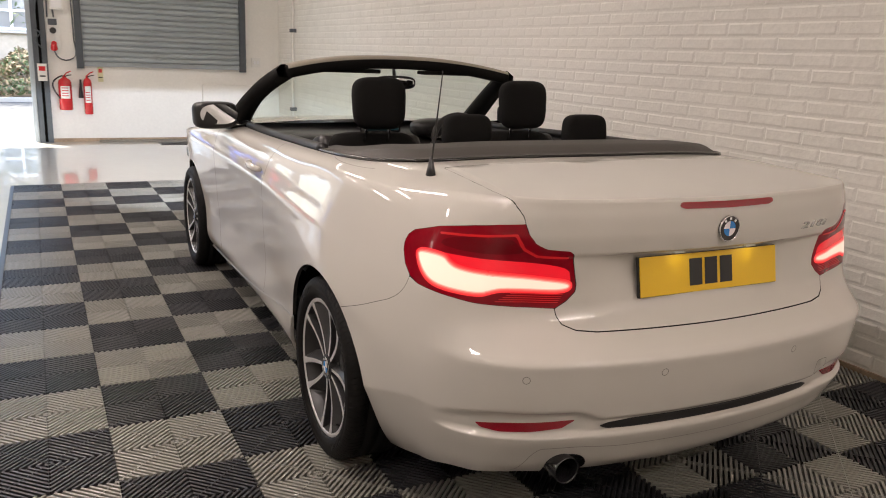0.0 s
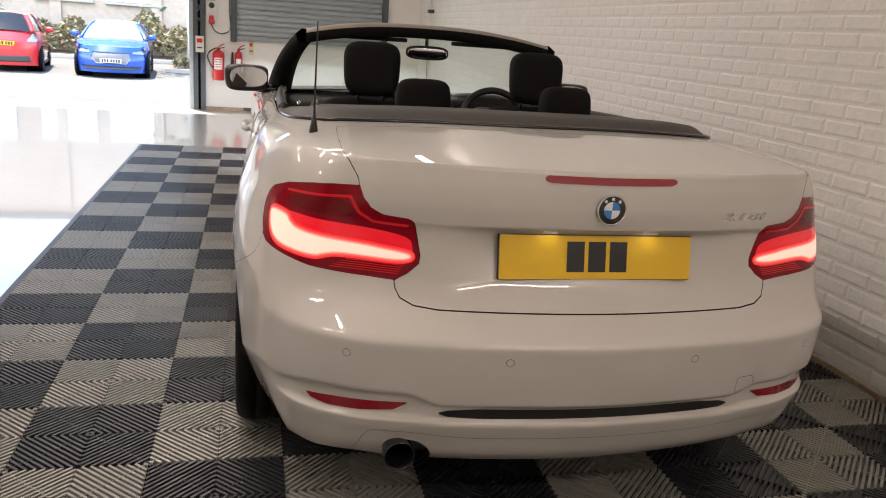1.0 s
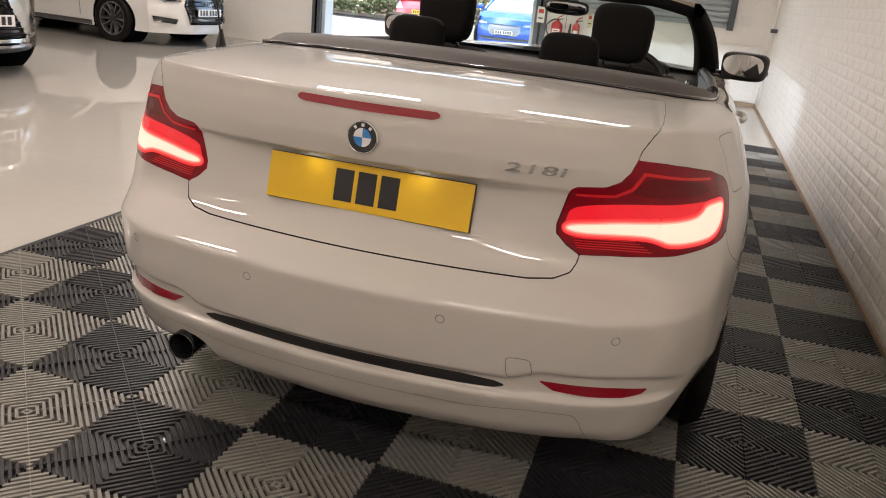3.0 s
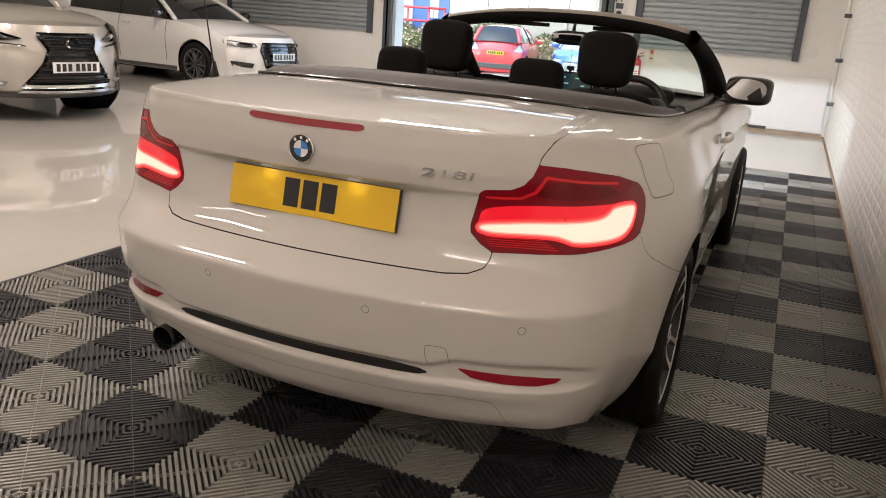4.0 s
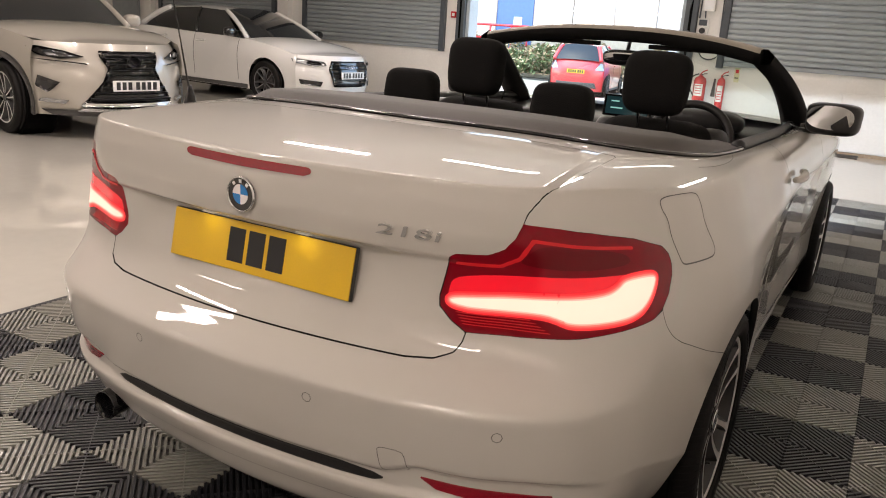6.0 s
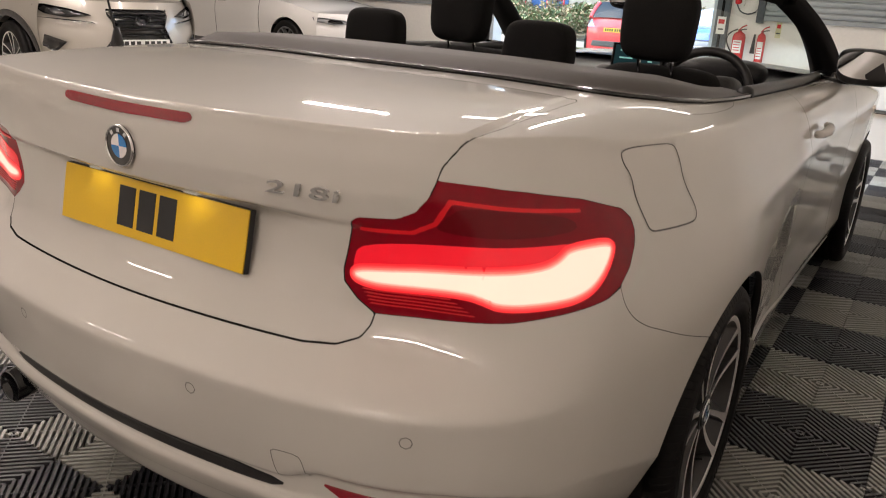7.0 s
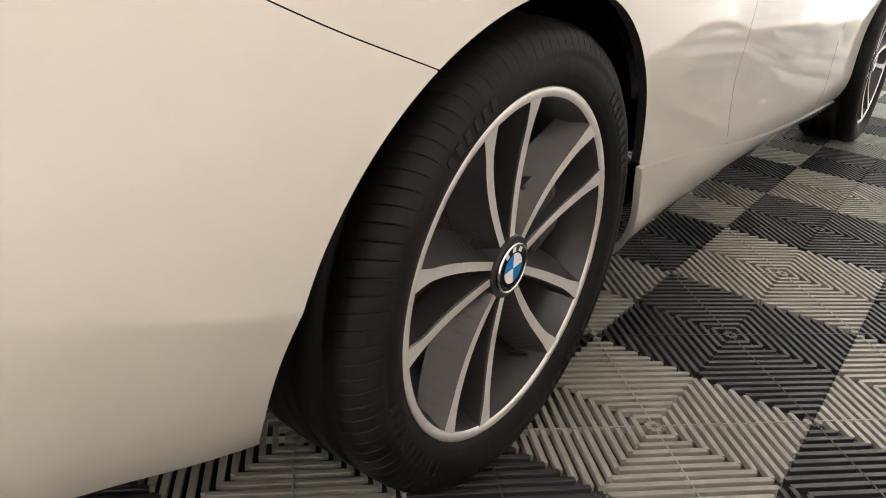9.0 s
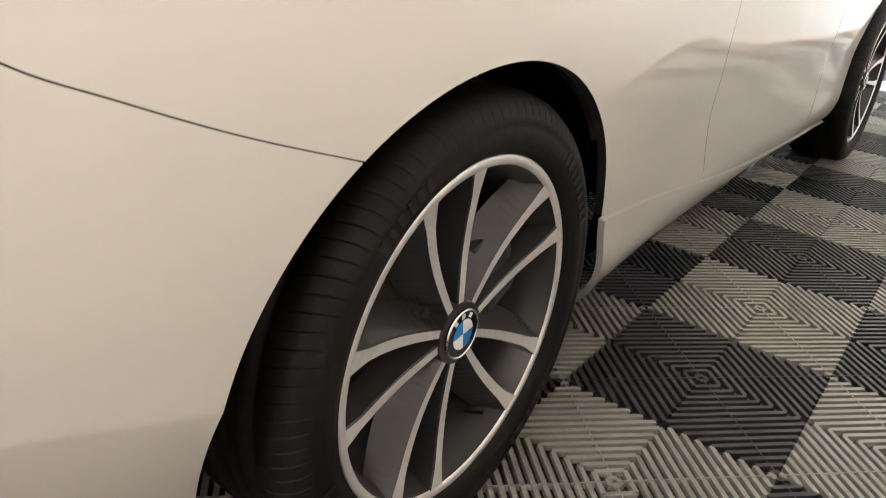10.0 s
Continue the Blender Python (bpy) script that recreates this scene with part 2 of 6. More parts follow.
def hermite(xs, ys):
    """A smooth curve through a few knots, as a function on arrays."""
    xs, ys = np.array(xs, float), np.array(ys, float)
    h = np.diff(xs)
    d = np.diff(ys) / h
    m = np.r_[d[0], (d[:-1] * h[1:] + d[1:] * h[:-1]) / (h[1:] + h[:-1]), d[-1]]
    m[1:-1] = np.where(d[:-1] * d[1:] <= 0, 0, m[1:-1])

    def f(x):
        x = np.clip(np.asarray(x, float), xs[0], xs[-1])
        i = np.clip(np.searchsorted(xs, x, side="right") - 1, 0, len(h) - 1)
        t = (x - xs[i]) / h[i]
        return (2 * t**3 - 3 * t**2 + 1) * ys[i] + (t**3 - 2 * t**2 + t) * h[i] * m[i] + (3 * t**2 - 2 * t**3) * ys[i + 1] + (t**3 - t**2) * h[i] * m[i + 1]

    return f


def smoothstep(a, b, x):
    t = np.clip((np.asarray(x, float) - a) / (b - a), 0, 1)
    return t * t * (3 - 2 * t)


def polyline(points, n):
    """n points evenly spaced along a smooth open curve through the given points."""
    p = np.array(points, float)
    t = np.r_[0, np.cumsum(np.linalg.norm(np.diff(p, axis=0), axis=1))]
    u = np.linspace(0, t[-1], 400)
    q = np.stack([hermite(t, p[:, k])(u) for k in range(p.shape[1])], 1)
    a = np.r_[0, np.cumsum(np.linalg.norm(np.diff(q, axis=0), axis=1))]
    v = np.linspace(0, a[-1], n)
    return np.stack([np.interp(v, a, q[:, k]) for k in range(p.shape[1])], 1)


def grid_faces(n, m, wrap=False):
    i, j = np.meshgrid(np.arange(n - 1), np.arange(m if wrap else m - 1), indexing="ij")
    k = (j + 1) % m
    return np.stack([i * m + j, i * m + k, (i + 1) * m + k, (i + 1) * m + j], -1).reshape(-1, 4)


def tube(points, r, seg=8):
    """Vertices and faces of a round bar along points."""
    p = np.array(points, float)
    d = np.gradient(p, axis=0)
    d /= np.linalg.norm(d, axis=1)[:, None]
    up = np.where(np.abs(d[:, 2:3]) > 0.9, (1.0, 0, 0), (0, 0, 1.0))
    a = np.cross(d, up)
    a /= np.linalg.norm(a, axis=1)[:, None]
    b = np.cross(d, a)
    an = np.linspace(0, 2 * np.pi, seg, endpoint=False)
    rr = np.broadcast_to(np.asarray(r, float), (len(p),))
    v = p[:, None] + rr[:, None, None] * (np.cos(an)[None, :, None] * a[:, None] + np.sin(an)[None, :, None] * b[:, None])
    f = [tuple(x) for x in grid_faces(len(p), seg, True)]
    f += [tuple(range(seg))[::-1], tuple(range((len(p) - 1) * seg, len(p) * seg))]
    return v.reshape(-1, 3), f

# ---------------------------------------------------------------- white convertible: skin
# The skin is one smooth surface over (s, z): s runs along the car's plan outline from the middle of the tail round the
# side to the nose (metres, negative on the left), z is the height; panels are cut out of it.
_half = [(0, -0.977), (0.25, -0.962), (0.46, -0.93), (0.62, -0.882), (0.738, -0.795), (0.812, -0.66), (0.864, -0.48), (0.909, -0.2), (0.921, 0.02),
         (0.906, 0.4), (0.887, 0.9), (0.881, 1.5), (0.890, 2.1), (0.898, 2.6), (0.884, 2.9), (0.838, 3.12), (0.74, 3.29), (0.5, 3.41), (0.2, 3.455), (0, 3.46)]
_ref = polyline([(-x, y) for x, y in _half[3:0:-1]] + _half + [(-0.2, 3.455), (-0.5, 3.41)], 1500)
_ref = _ref[np.argmax(_ref[:, 0] > -1e-3) :]
_ref = _ref[: np.argmax((_ref[:, 1] > 3) & (_ref[:, 0] < 1e-3))]
_ref[0, 0], _ref[-1, 0] = 0, 0
_arc = np.r_[0, np.cumsum(np.linalg.norm(np.diff(_ref, axis=0), axis=1))]
S_END = float(_arc[-1])
_d = np.gradient(_ref, axis=0)
_d[0], _d[-1] = (1, 0), (-1, 0)
_d /= np.linalg.norm(_d, axis=1)[:, None]
_nor = np.stack([_d[:, 1], -_d[:, 0]], 1)
_tail = hermite((0.15, 0.22, 0.27, 0.33, 0.38, 0.43, 0.50, 0.57, 0.598, 0.607, 0.614, 0.63, 0.655, 0.68, 0.74, 0.86, 0.93, 0.975, 1.0, 1.03),
                (-0.24, -0.15, -0.095, -0.06, -0.036, -0.028, -0.015, -0.0065, -0.0035, -0.0055, -0.0115, -0.030, -0.060, -0.088, -0.112, -0.108, -0.098, -0.099, -0.103, -0.106))
_quarter = hermite((0.12, 0.2, 0.36, 0.45, 0.6, 0.7, 0.76, 0.84, 0.92, 0.98, 1.03), (-0.092, -0.048, -0.010, -0.003, 0.0, -0.004, -0.014, -0.036, -0.064, -0.09, -0.13))
_door = hermite((0.12, 0.2, 0.3, 0.42, 0.55, 0.68, 0.78, 0.86, 0.92, 0.97, 1.03), (-0.125, -0.06, -0.03, -0.03, -0.02, -0.012, -0.006, -0.014, -0.03, -0.06, -0.12))
_nose = hermite((0.15, 0.25, 0.4, 0.55, 0.7, 0.85, 1.03), (-0.15, -0.05, -0.01, 0, -0.03, -0.12, -0.3))


_foldline = hermite((0.72, 0.86, 0.975, 1.05, 1.14, 1.235, 1.5), (0.405, 0.430, 0.443, 0.430, 0.407, 0.385, 0.35))
_silltop = hermite((0.36, 0.70, 0.98, 1.25, 1.7, 2.35), (0.376, 0.328, 0.287, 0.254, 0.216, 0.196))


def s_at(x=None, y=None):
    """The outline's s at half-width x on the tail, or at length y on the side."""
    if x is not None:
        return float(np.interp(abs(x), _ref[:250, 0], _arc[:250])) * (1 if x >= 0 else -1)
    k = slice(220, 1000)
    return float(np.interp(y, _ref[k, 1], _arc[k]))


def z_edge(s):
    """Height of the skin's upper edge."""
    y = np.interp(np.abs(s), _arc, _ref[:, 1])
    x = np.interp(np.abs(s), _arc, _ref[:, 0])
    side = hermite((-0.98, -0.7, -0.4, 0.0, 0.6, 1.2, 1.8, 2.4, 3.0, 3.46), (1.018, 1.014, 0.988, 0.978, 0.966, 0.955, 0.94, 0.90, 0.83, 0.74))(y)
    return np.where((y < -0.7) & (x < 0.7), 1.019 + 0.004 * (x / 0.7) ** 2, side)


def skin(s, z, lift=0.0):
    """Points of the skin, lifted outward by lift."""
    s, z = np.broadcast_arrays(np.asarray(s, float), np.asarray(z, float))
    a = np.abs(s)
    x, y = np.interp(a, _arc, _ref[:, 0]), np.interp(a, _arc, _ref[:, 1])
    nx, ny = np.interp(a, _arc, _nor[:, 0]), np.interp(a, _arc, _nor[:, 1])
    w_tail = 1 - smoothstep(0.60, 1.02, a)
    w_nose = smoothstep(S_END - 1.1, S_END - 0.5, a)
    w_door = smoothstep(0.1, 0.9, y) * (1 - w_nose)
    off = w_tail * _tail(z) + (1 - w_tail - w_door - w_nose) * _quarter(z) + w_door * _door(z) + w_nose * _nose(z)
    # plate niche under the boot's overhanging upper half
    niche = smoothstep(0.66, 0.84, z) * (1 - smoothstep(0.862, 0.872, z)) * (0.014 + 0.034 * (1 - smoothstep(0.26, 0.46, a))) * (1 - smoothstep(0.44, 0.56, a))
    # sunk band low on the bumper that holds the dark strip and the reflectors
    top = 0.427 + 0.028 * smoothstep(0.40, 0.50, a) - 0.03 * smoothstep(0.7, 0.95, a)
    low = 0.388 + 0.004 * smoothstep(0.4, 0.5, a)
    band = smoothstep(low - 0.004, low + 0.006, z) * (1 - smoothstep(top - 0.004, top + 0.016, z)) * (1 - smoothstep(0.78, 0.94, a))
    # shallow crease along the side
    crease = 0.005 * np.exp(-(((z - 0.80 - 0.012 * y) / 0.03) ** 2)) * smoothstep(-0.4, 0.3, y) * (1 - w_nose)
    # below a crease the bumper's flanks and the sills tuck in
    fold = np.maximum(0, _foldline(a) - z) * 0.23 * smoothstep(0.72, 1.12, a) * (1 - smoothstep(1.5, 2.0, a))
    off = off - fold - niche * w_tail - 0.018 * band + crease + lift
    sign = np.where(s < 0, -1.0, 1.0)
    return np.stack([sign * np.maximum(x + nx * off, 0) * np.where(a == 0, 0, 1), y + ny * off, z], -1)


_tx = hermite((0, 0.35, 0.70, 0.9, 1.1, 1.3, 1.6, 2.5, 3.2, 3.7, S_END), (0, 0.33, 0.57, 0.65, 0.702, 0.732, 0.755, 0.768, 0.748, 0.72, 0))
_ty = hermite((0, 0.35, 0.70, 0.9, 1.1, 1.3, 1.6, 2.5, 3.2, 3.7, S_END), (-0.235, -0.222, -0.212, -0.180, -0.115, -0.03, 0.12, 0.92, 1.6, 2.08, 3.2))
_tz = hermite((0, 0.35, 0.70, 0.9, 1.1, 1.3, 1.6, 2.5, 3.2, 3.7, S_END), (1.048, 1.047, 1.041, 1.036, 1.030, 1.022, 1.012, 0.985, 0.965, 0.955, 0.85))


def inner_edge(s):
    """Where the painted deck ends: the outline of the roof cover and the cabin."""
    a = np.abs(s)
    return np.stack([np.where(s < 0, -1, 1) * _tx(a), _ty(a), _tz(a)], -1)


def _shell(s, h):
    e = z_edge(s)
    low = skin(s, np.minimum(h, e))
    edge, inner = skin(s, e), inner_edge(s)
    span = np.linalg.norm(inner - edge, axis=-1)
    tau = np.clip((h - e) / span, 0, 1)[..., None]
    deck = edge * (1 - tau) + inner * tau
    deck[..., 2] += (0.022 * tau * (1 - tau))[..., 0]
    return np.where((h > e)[..., None], deck, low)


def shell(s, h):
    """The skin carried on over the upper edge to the inner edge, with that edge rounded off."""
    s, h = np.broadcast_arrays(np.asarray(s, float), np.asarray(h, float))
    r = 0.0025 + 0.0215 * smoothstep(0.55, 0.95, np.abs(s)) * smoothstep(0.80, 0.90, h)
    return sum(_shell(s, h + r * k) for k in (-1, -0.66, -0.33, 0, 0.33, 0.66, 1)) / 7


def deck(s, tau):
    """(s, h) at the share tau of the way from the upper edge to the inner edge."""
    s = np.asarray(s, float)
    e = z_edge(s)
    return np.stack([s, e + tau * np.linalg.norm(inner_edge(s) - skin(s, e), axis=-1)], -1)


def shell_normal(s, h, d=0.014, dh=0.003):
    n = np.cross(shell(s + d, h) - shell(s - d, h), shell(s, h + dh) - shell(s, h - dh))
    return n / np.maximum(np.linalg.norm(n, axis=-1), 1e-9)[..., None]


# --- panels
def inside(poly, pts):
    x, y = pts[:, 0], pts[:, 1]
    res = np.zeros(len(pts), bool)
    for (x0, y0), (x1, y1) in zip(poly, np.roll(poly, -1, axis=0)):
        if y0 != y1:
            res ^= ((y0 > y) != (y1 > y)) & (x < (x1 - x0) * (y - y0) / (y1 - y0) + x0)
    return res


def resample(poly, step):
    p = np.vstack([poly, poly[:1]])
    t = np.r_[0, np.cumsum(np.linalg.norm(np.diff(p, axis=0), axis=1))]
    v = np.linspace(0, t[-1], max(8, int(t[-1] / step)), endpoint=False)
    return np.stack([np.interp(v, t, p[:, 0]), np.interp(v, t, p[:, 1])], 1)


def panel(name, outline, mat, parent, step=0.013, gap=0.002, lip=0.014, lift=0.0, label="", holes=(), edge=None):
    """A piece of the skin inside an outline in (s, h), drawn in by half a gap, with its edge turned inward; on paint
    that edge is dark for the gap's shade unless edge is given.
    """
    poly = resample(np.array(outline, float), 0.004)
    if ((np.roll(poly[:, 0], -1) - poly[:, 0]) * (np.roll(poly[:, 1], -1) + poly[:, 1])).sum() > 0:
        poly = poly[::-1]
    t = np.roll(poly, -2, axis=0) - np.roll(poly, 2, axis=0)
    t /= np.maximum(np.linalg.norm(t, axis=1), 1e-9)[:, None]
    poly = poly + gap * np.stack([-t[:, 1], t[:, 0]], 1)
    loops = [resample(poly, step * 0.6)] + [resample(np.array(q, float), step * 0.6) for q in holes]
    ring = np.vstack(loops)
    gx, gy = np.meshgrid(np.arange(poly[:, 0].min(), poly[:, 0].max(), step), np.arange(poly[:, 1].min(), poly[:, 1].max(), step))
    g = np.stack([gx.ravel() + 1e-4, gy.ravel() + 1e-4], 1)
    keep = inside(loops[0], g)
    for q in loops[1:]:
        keep &= ~inside(q, g)
    g = g[keep]
    far = np.ones(len(g), bool)
    for k in range(0, len(g), 2000):
        far[k : k + 2000] = (((g[k : k + 2000, None] - ring[None]) ** 2).sum(-1).min(1)) > (0.45 * step) ** 2
    pts = np.vstack([ring, g[far]])
    edges, base = [], 0
    for q in loops:
        edges += [(base + i, base + (i + 1) % len(q)) for i in range(len(q))]
        base += len(q)
    cv, _, cf, *_ = geometry.delaunay_2d_cdt([Vector(p) for p in pts], edges, [], 0, 1e-7)
    pts = np.array([tuple(v) for v in cv])
    tri = np.array([f for f in cf if len(f) == 3])
    mid = pts[tri].mean(1)
    ok = inside(loops[0], mid)
    for q in loops[1:]:
        ok &= ~inside(q, mid)
    tri = tri[ok]
    p3, n3 = shell(pts[:, 0], pts[:, 1]), shell_normal(pts[:, 0], pts[:, 1])
    p3 = p3 + lift * n3
    nb = len(ring)
    back, out = p3[:nb] - lip * n3[:nb], n3[:nb].copy()
    faces = [tuple(f) for f in tri]
    off = len(p3)
    for i, j in edges:
        faces.append((j, i, off + i, off + j))
    ob = mesh_object(name, np.vstack([p3, back]), faces, [mat, edge or M_SHUT] if mat is M_PAINT else mat, parent, True, label)
    # turned edges get the dark gap colour in place of white paint
    if mat is M_PAINT:
        for p in ob.data.polygons[len(tri) :]:
            p.material_index = 1
    ob.data.normals_split_custom_set_from_vertices([tuple(v) for v in np.vstack([n3, out])])
    return ob


def seam(name, points, mat, parent, width=0.003, closed=True):
    """A shut line: a narrow dark ribbon let into the paint."""
    q = np.array(points, float)
    if closed:
        q = resample(q, 0.008)
    n = shell_normal(q[:, 0], q[:, 1])
    t = (np.roll(q, -1, axis=0) - np.roll(q, 1, axis=0)) if closed else np.gradient(q, axis=0)
    t /= np.maximum(np.linalg.norm(t, axis=1), 1e-9)[:, None]
    w = np.stack([-t[:, 1], t[:, 0]], 1) * width / 2
    v = np.stack([shell(*(q - w).T) + 0.0007 * n, shell(*(q + w).T) + 0.0007 * n], 1).reshape(-1, 3)
    k = len(q)
    f = [(2 * i, 2 * ((i + 1) % k), 2 * ((i + 1) % k) + 1, 2 * i + 1) for i in range(k if closed else k - 1)]
    return mesh_object(name, v, f, mat, parent)


def mirror_s(points):
    q = np.array(points, float)
    q[:, 0] *= -1
    return q[::-1]


def rounded(points, n=3):
    """An outline with its corners eased (corner cutting)."""
    q = np.array(points, float)
    for _ in range(n):
        r = np.roll(q, -1, axis=0)
        q = np.stack([q * 0.75 + r * 0.25, q * 0.25 + r * 0.75], 1).reshape(-1, 2)
    return q


car = empty("convertible_car", pose(0.008, 0, 0, 0, 0, -0.5))
tagged(car, "white two-door convertible car, roof folded down, rear lights on", "car")

ARCH_Y, ARCH_Z, ARCH_R = -0.002, 0.305, 0.358
ARCH_L = 0.372


def arch(y0, a0, a1, n=40):
    """Points of a wheel arch about length y0, from angle a0 to a1 (degrees, 0 forward, 90 up)."""
    an = np.radians(np.linspace(a0, a1, n))
    return np.array([(s_at(y=y0 + ARCH_L * math.cos(q)), ARCH_Z + ARCH_R * math.sin(q)) for q in an])


# boot lid
_side = [(0.0, 0.667), (0.27, 0.667), (0.43, 0.668), (0.49, 0.673), (0.528, 0.687), (0.543, 0.706), (0.548, 0.727), (0.512, 0.746), (0.486, 0.770), (0.484, 0.79),
         (0.494, 0.836), (0.502, 0.874), (0.515, 0.882), (0.59, 0.888), (0.632, 0.902), (0.658, 0.928), (0.670, 0.955), (0.680, 0.977), (0.705, 1.0)]
_top = [tuple(deck(0.73, 0.004)), tuple(deck(0.752, 0.14)), tuple(deck(0.775, 0.4)), tuple(deck(0.79, 0.72)), tuple(deck(0.772, 0.76)), tuple(deck(0.65, 0.80)), tuple(deck(0.45, 0.835)), tuple(deck(0.2, 0.85)), tuple(deck(0.0, 0.853))]
_r = np.array(_side + _top)
lid_outline = np.vstack([_r, mirror_s(_r)])
boot_lid = panel("boot_lid", lid_outline, M_PAINT, car, 0.010, 0.0021)

# lamps
lamp_outline = np.array([(0.548, 0.727), (0.688, 0.732), (0.827, 0.742), (0.916, 0.754), (0.998, 0.767), (1.034, 0.781), (1.066, 0.807), (1.088, 0.84), (1.093, 0.862), (1.087, 0.882), (1.066, 0.899),
                         (0.97, 0.924), (0.85, 0.942), (0.76, 0.95), (0.670, 0.955), (0.658, 0.928), (0.632, 0.902), (0.59, 0.888), (0.515, 0.882), (0.502, 0.874), (0.494, 0.836), (0.484, 0.79), (0.486, 0.770), (0.512, 0.746)])
band_outline = np.array([(0.503, 0.777), (0.62, 0.779), (0.735, 0.783), (0.772, 0.777), (0.808, 0.767), (0.909, 0.773), (0.953, 0.783), (0.985, 0.802), (1.014, 0.831), (1.026, 0.853), (0.93, 0.853), (0.912, 0.836), (0.878, 0.823), (0.76, 0.816), (0.644, 0.809), (0.506, 0.797)])
glow_outline = np.array([(0.503, 0.778), (0.745, 0.78), (0.80, 0.762), (0.915, 0.766), (0.962, 0.777), (0.995, 0.798), (1.027, 0.829), (1.04, 0.86), (0.92, 0.861), (0.70, 0.856), (0.512, 0.843), (0.50, 0.80)])
dim_outline = np.array([(0.66, 0.872), (0.95, 0.873), (0.945, 0.899), (0.84, 0.914), (0.72, 0.918), (0.69, 0.90)])
trace_outline = np.array([(0.515, 0.862), (0.63, 0.867), (0.675, 0.886), (0.70, 0.922), (0.96, 0.905), (0.96, 0.911), (0.693, 0.929), (0.665, 0.89), (0.625, 0.873), (0.515, 0.868)])
for side in (1, -1):
    fl = (lambda q: q) if side > 0 else mirror_s
    lamp = panel("tail_lamp", fl(lamp_outline), M_LENS, car, 0.010, 0.0003, 0.03, -0.0005, "dark red glossy tail lamp, lit")
    panel("glow_field", fl(rounded(glow_outline, 2)), M_GLOW, lamp, 0.012, 0, 0.001, 0.0006)
    for grow, rise, mat in ((-0.0105, 0.0008, M_BANDEDGE3), (-0.0068, 0.0010, M_BANDEDGE2), (-0.0035, 0.0012, M_BANDEDGE)):
        panel("light_edge", fl(rounded(band_outline, 2)), mat, lamp, 0.010, grow, 0.0003, rise)
    panel("running_light", fl(rounded(band_outline, 2)), M_BAND, lamp, 0.010, 0, 0.001, 0.0014, "bright pinkish-white light band")
    panel("light_core", fl(rounded(band_outline, 2)), M_BANDCORE, lamp, 0.010, 0.0030, 0.0003, 0.0017)
    panel("indicator_window", fl(rounded(dim_outline, 2)), M_LENS2, lamp, 0.012, 0, 0.001, 0.0006)
    panel("light_trace", fl(trace_outline), M_TRACE, lamp, 0.008, 0, 0.001, 0.0012)
    for k in range(6):
        zz = 0.742 + 0.0055 * k
        panel("lens_rib", fl(np.array([(0.535 - 0.004 * k, zz), (0.76 - 0.012 * k, zz + 0.004), (0.76 - 0.012 * k, zz + 0.0062), (0.535 - 0.004 * k, zz + 0.0022)])), M_TRACE, lamp, 0.012, 0, 0.0005, 0.0006)

# rear bumper
_b_low = hermite((0, 0.3, 0.67, 0.85, 1.0, 1.15, 1.3), (0.230, 0.236, 0.250, 0.252, 0.220, 0.178, 0.142))
_low = np.array([(a, float(_b_low(a))) for a in np.linspace(0, s_at(y=-0.335), 60)])
_seam = polyline([(s_at(y=-0.2207), 0.5946), (1.245, 0.642), (1.16, 0.676), (1.103, 0.700), (1.066, 0.724), (1.044, 0.751), (1.035, 0.779)], 40)
_under = lamp_outline[:6][::-1]
_r = np.vstack([_low, arch(ARCH_Y, 207, 126)[1:], _seam[1:], _under[1:], np.array(_side[:6])[::-1]])
bumper_outline = np.vstack([_r, mirror_s(_r)[1:]])
_pipe = np.array([(-0.487 + 0.066 * math.cos(q), 0.262 + 0.06 * math.sin(q)) for q in np.linspace(-0.6, math.pi + 0.6, 30)])
_keep = ~inside(_pipe, bumper_outline)
_cut = bumper_outline[_keep]
_arcp = _pipe[_pipe[:, 1] > _b_low(0.45) + 0.001]
_lowleft = [i for i in range(len(_cut)) if _cut[i, 1] < 0.27 and -0.75 < _cut[i, 0] < -0.487]
_j = max(_lowleft)
bumper_cut = np.vstack([_cut[: _j + 1], _arcp[::-1], _cut[_j + 1 :]])
rear_bumper = panel("rear_bumper", bumper_cut, M_PAINT, car, 0.0080, 0.0007, 0.016)
_strip = [(0.0, 0.3985), (0.30, 0.3965), (0.385, 0.400), (0.412, 0.409), (0.385, 0.417), (0.3, 0.423), (0, 0.4245)]
panel("bumper_strip", np.vstack([_strip, mirror_s(_strip)]), M_BLACK_PLASTIC, car, 0.01, 0, 0.004, 0.003, "satin black plastic strip")
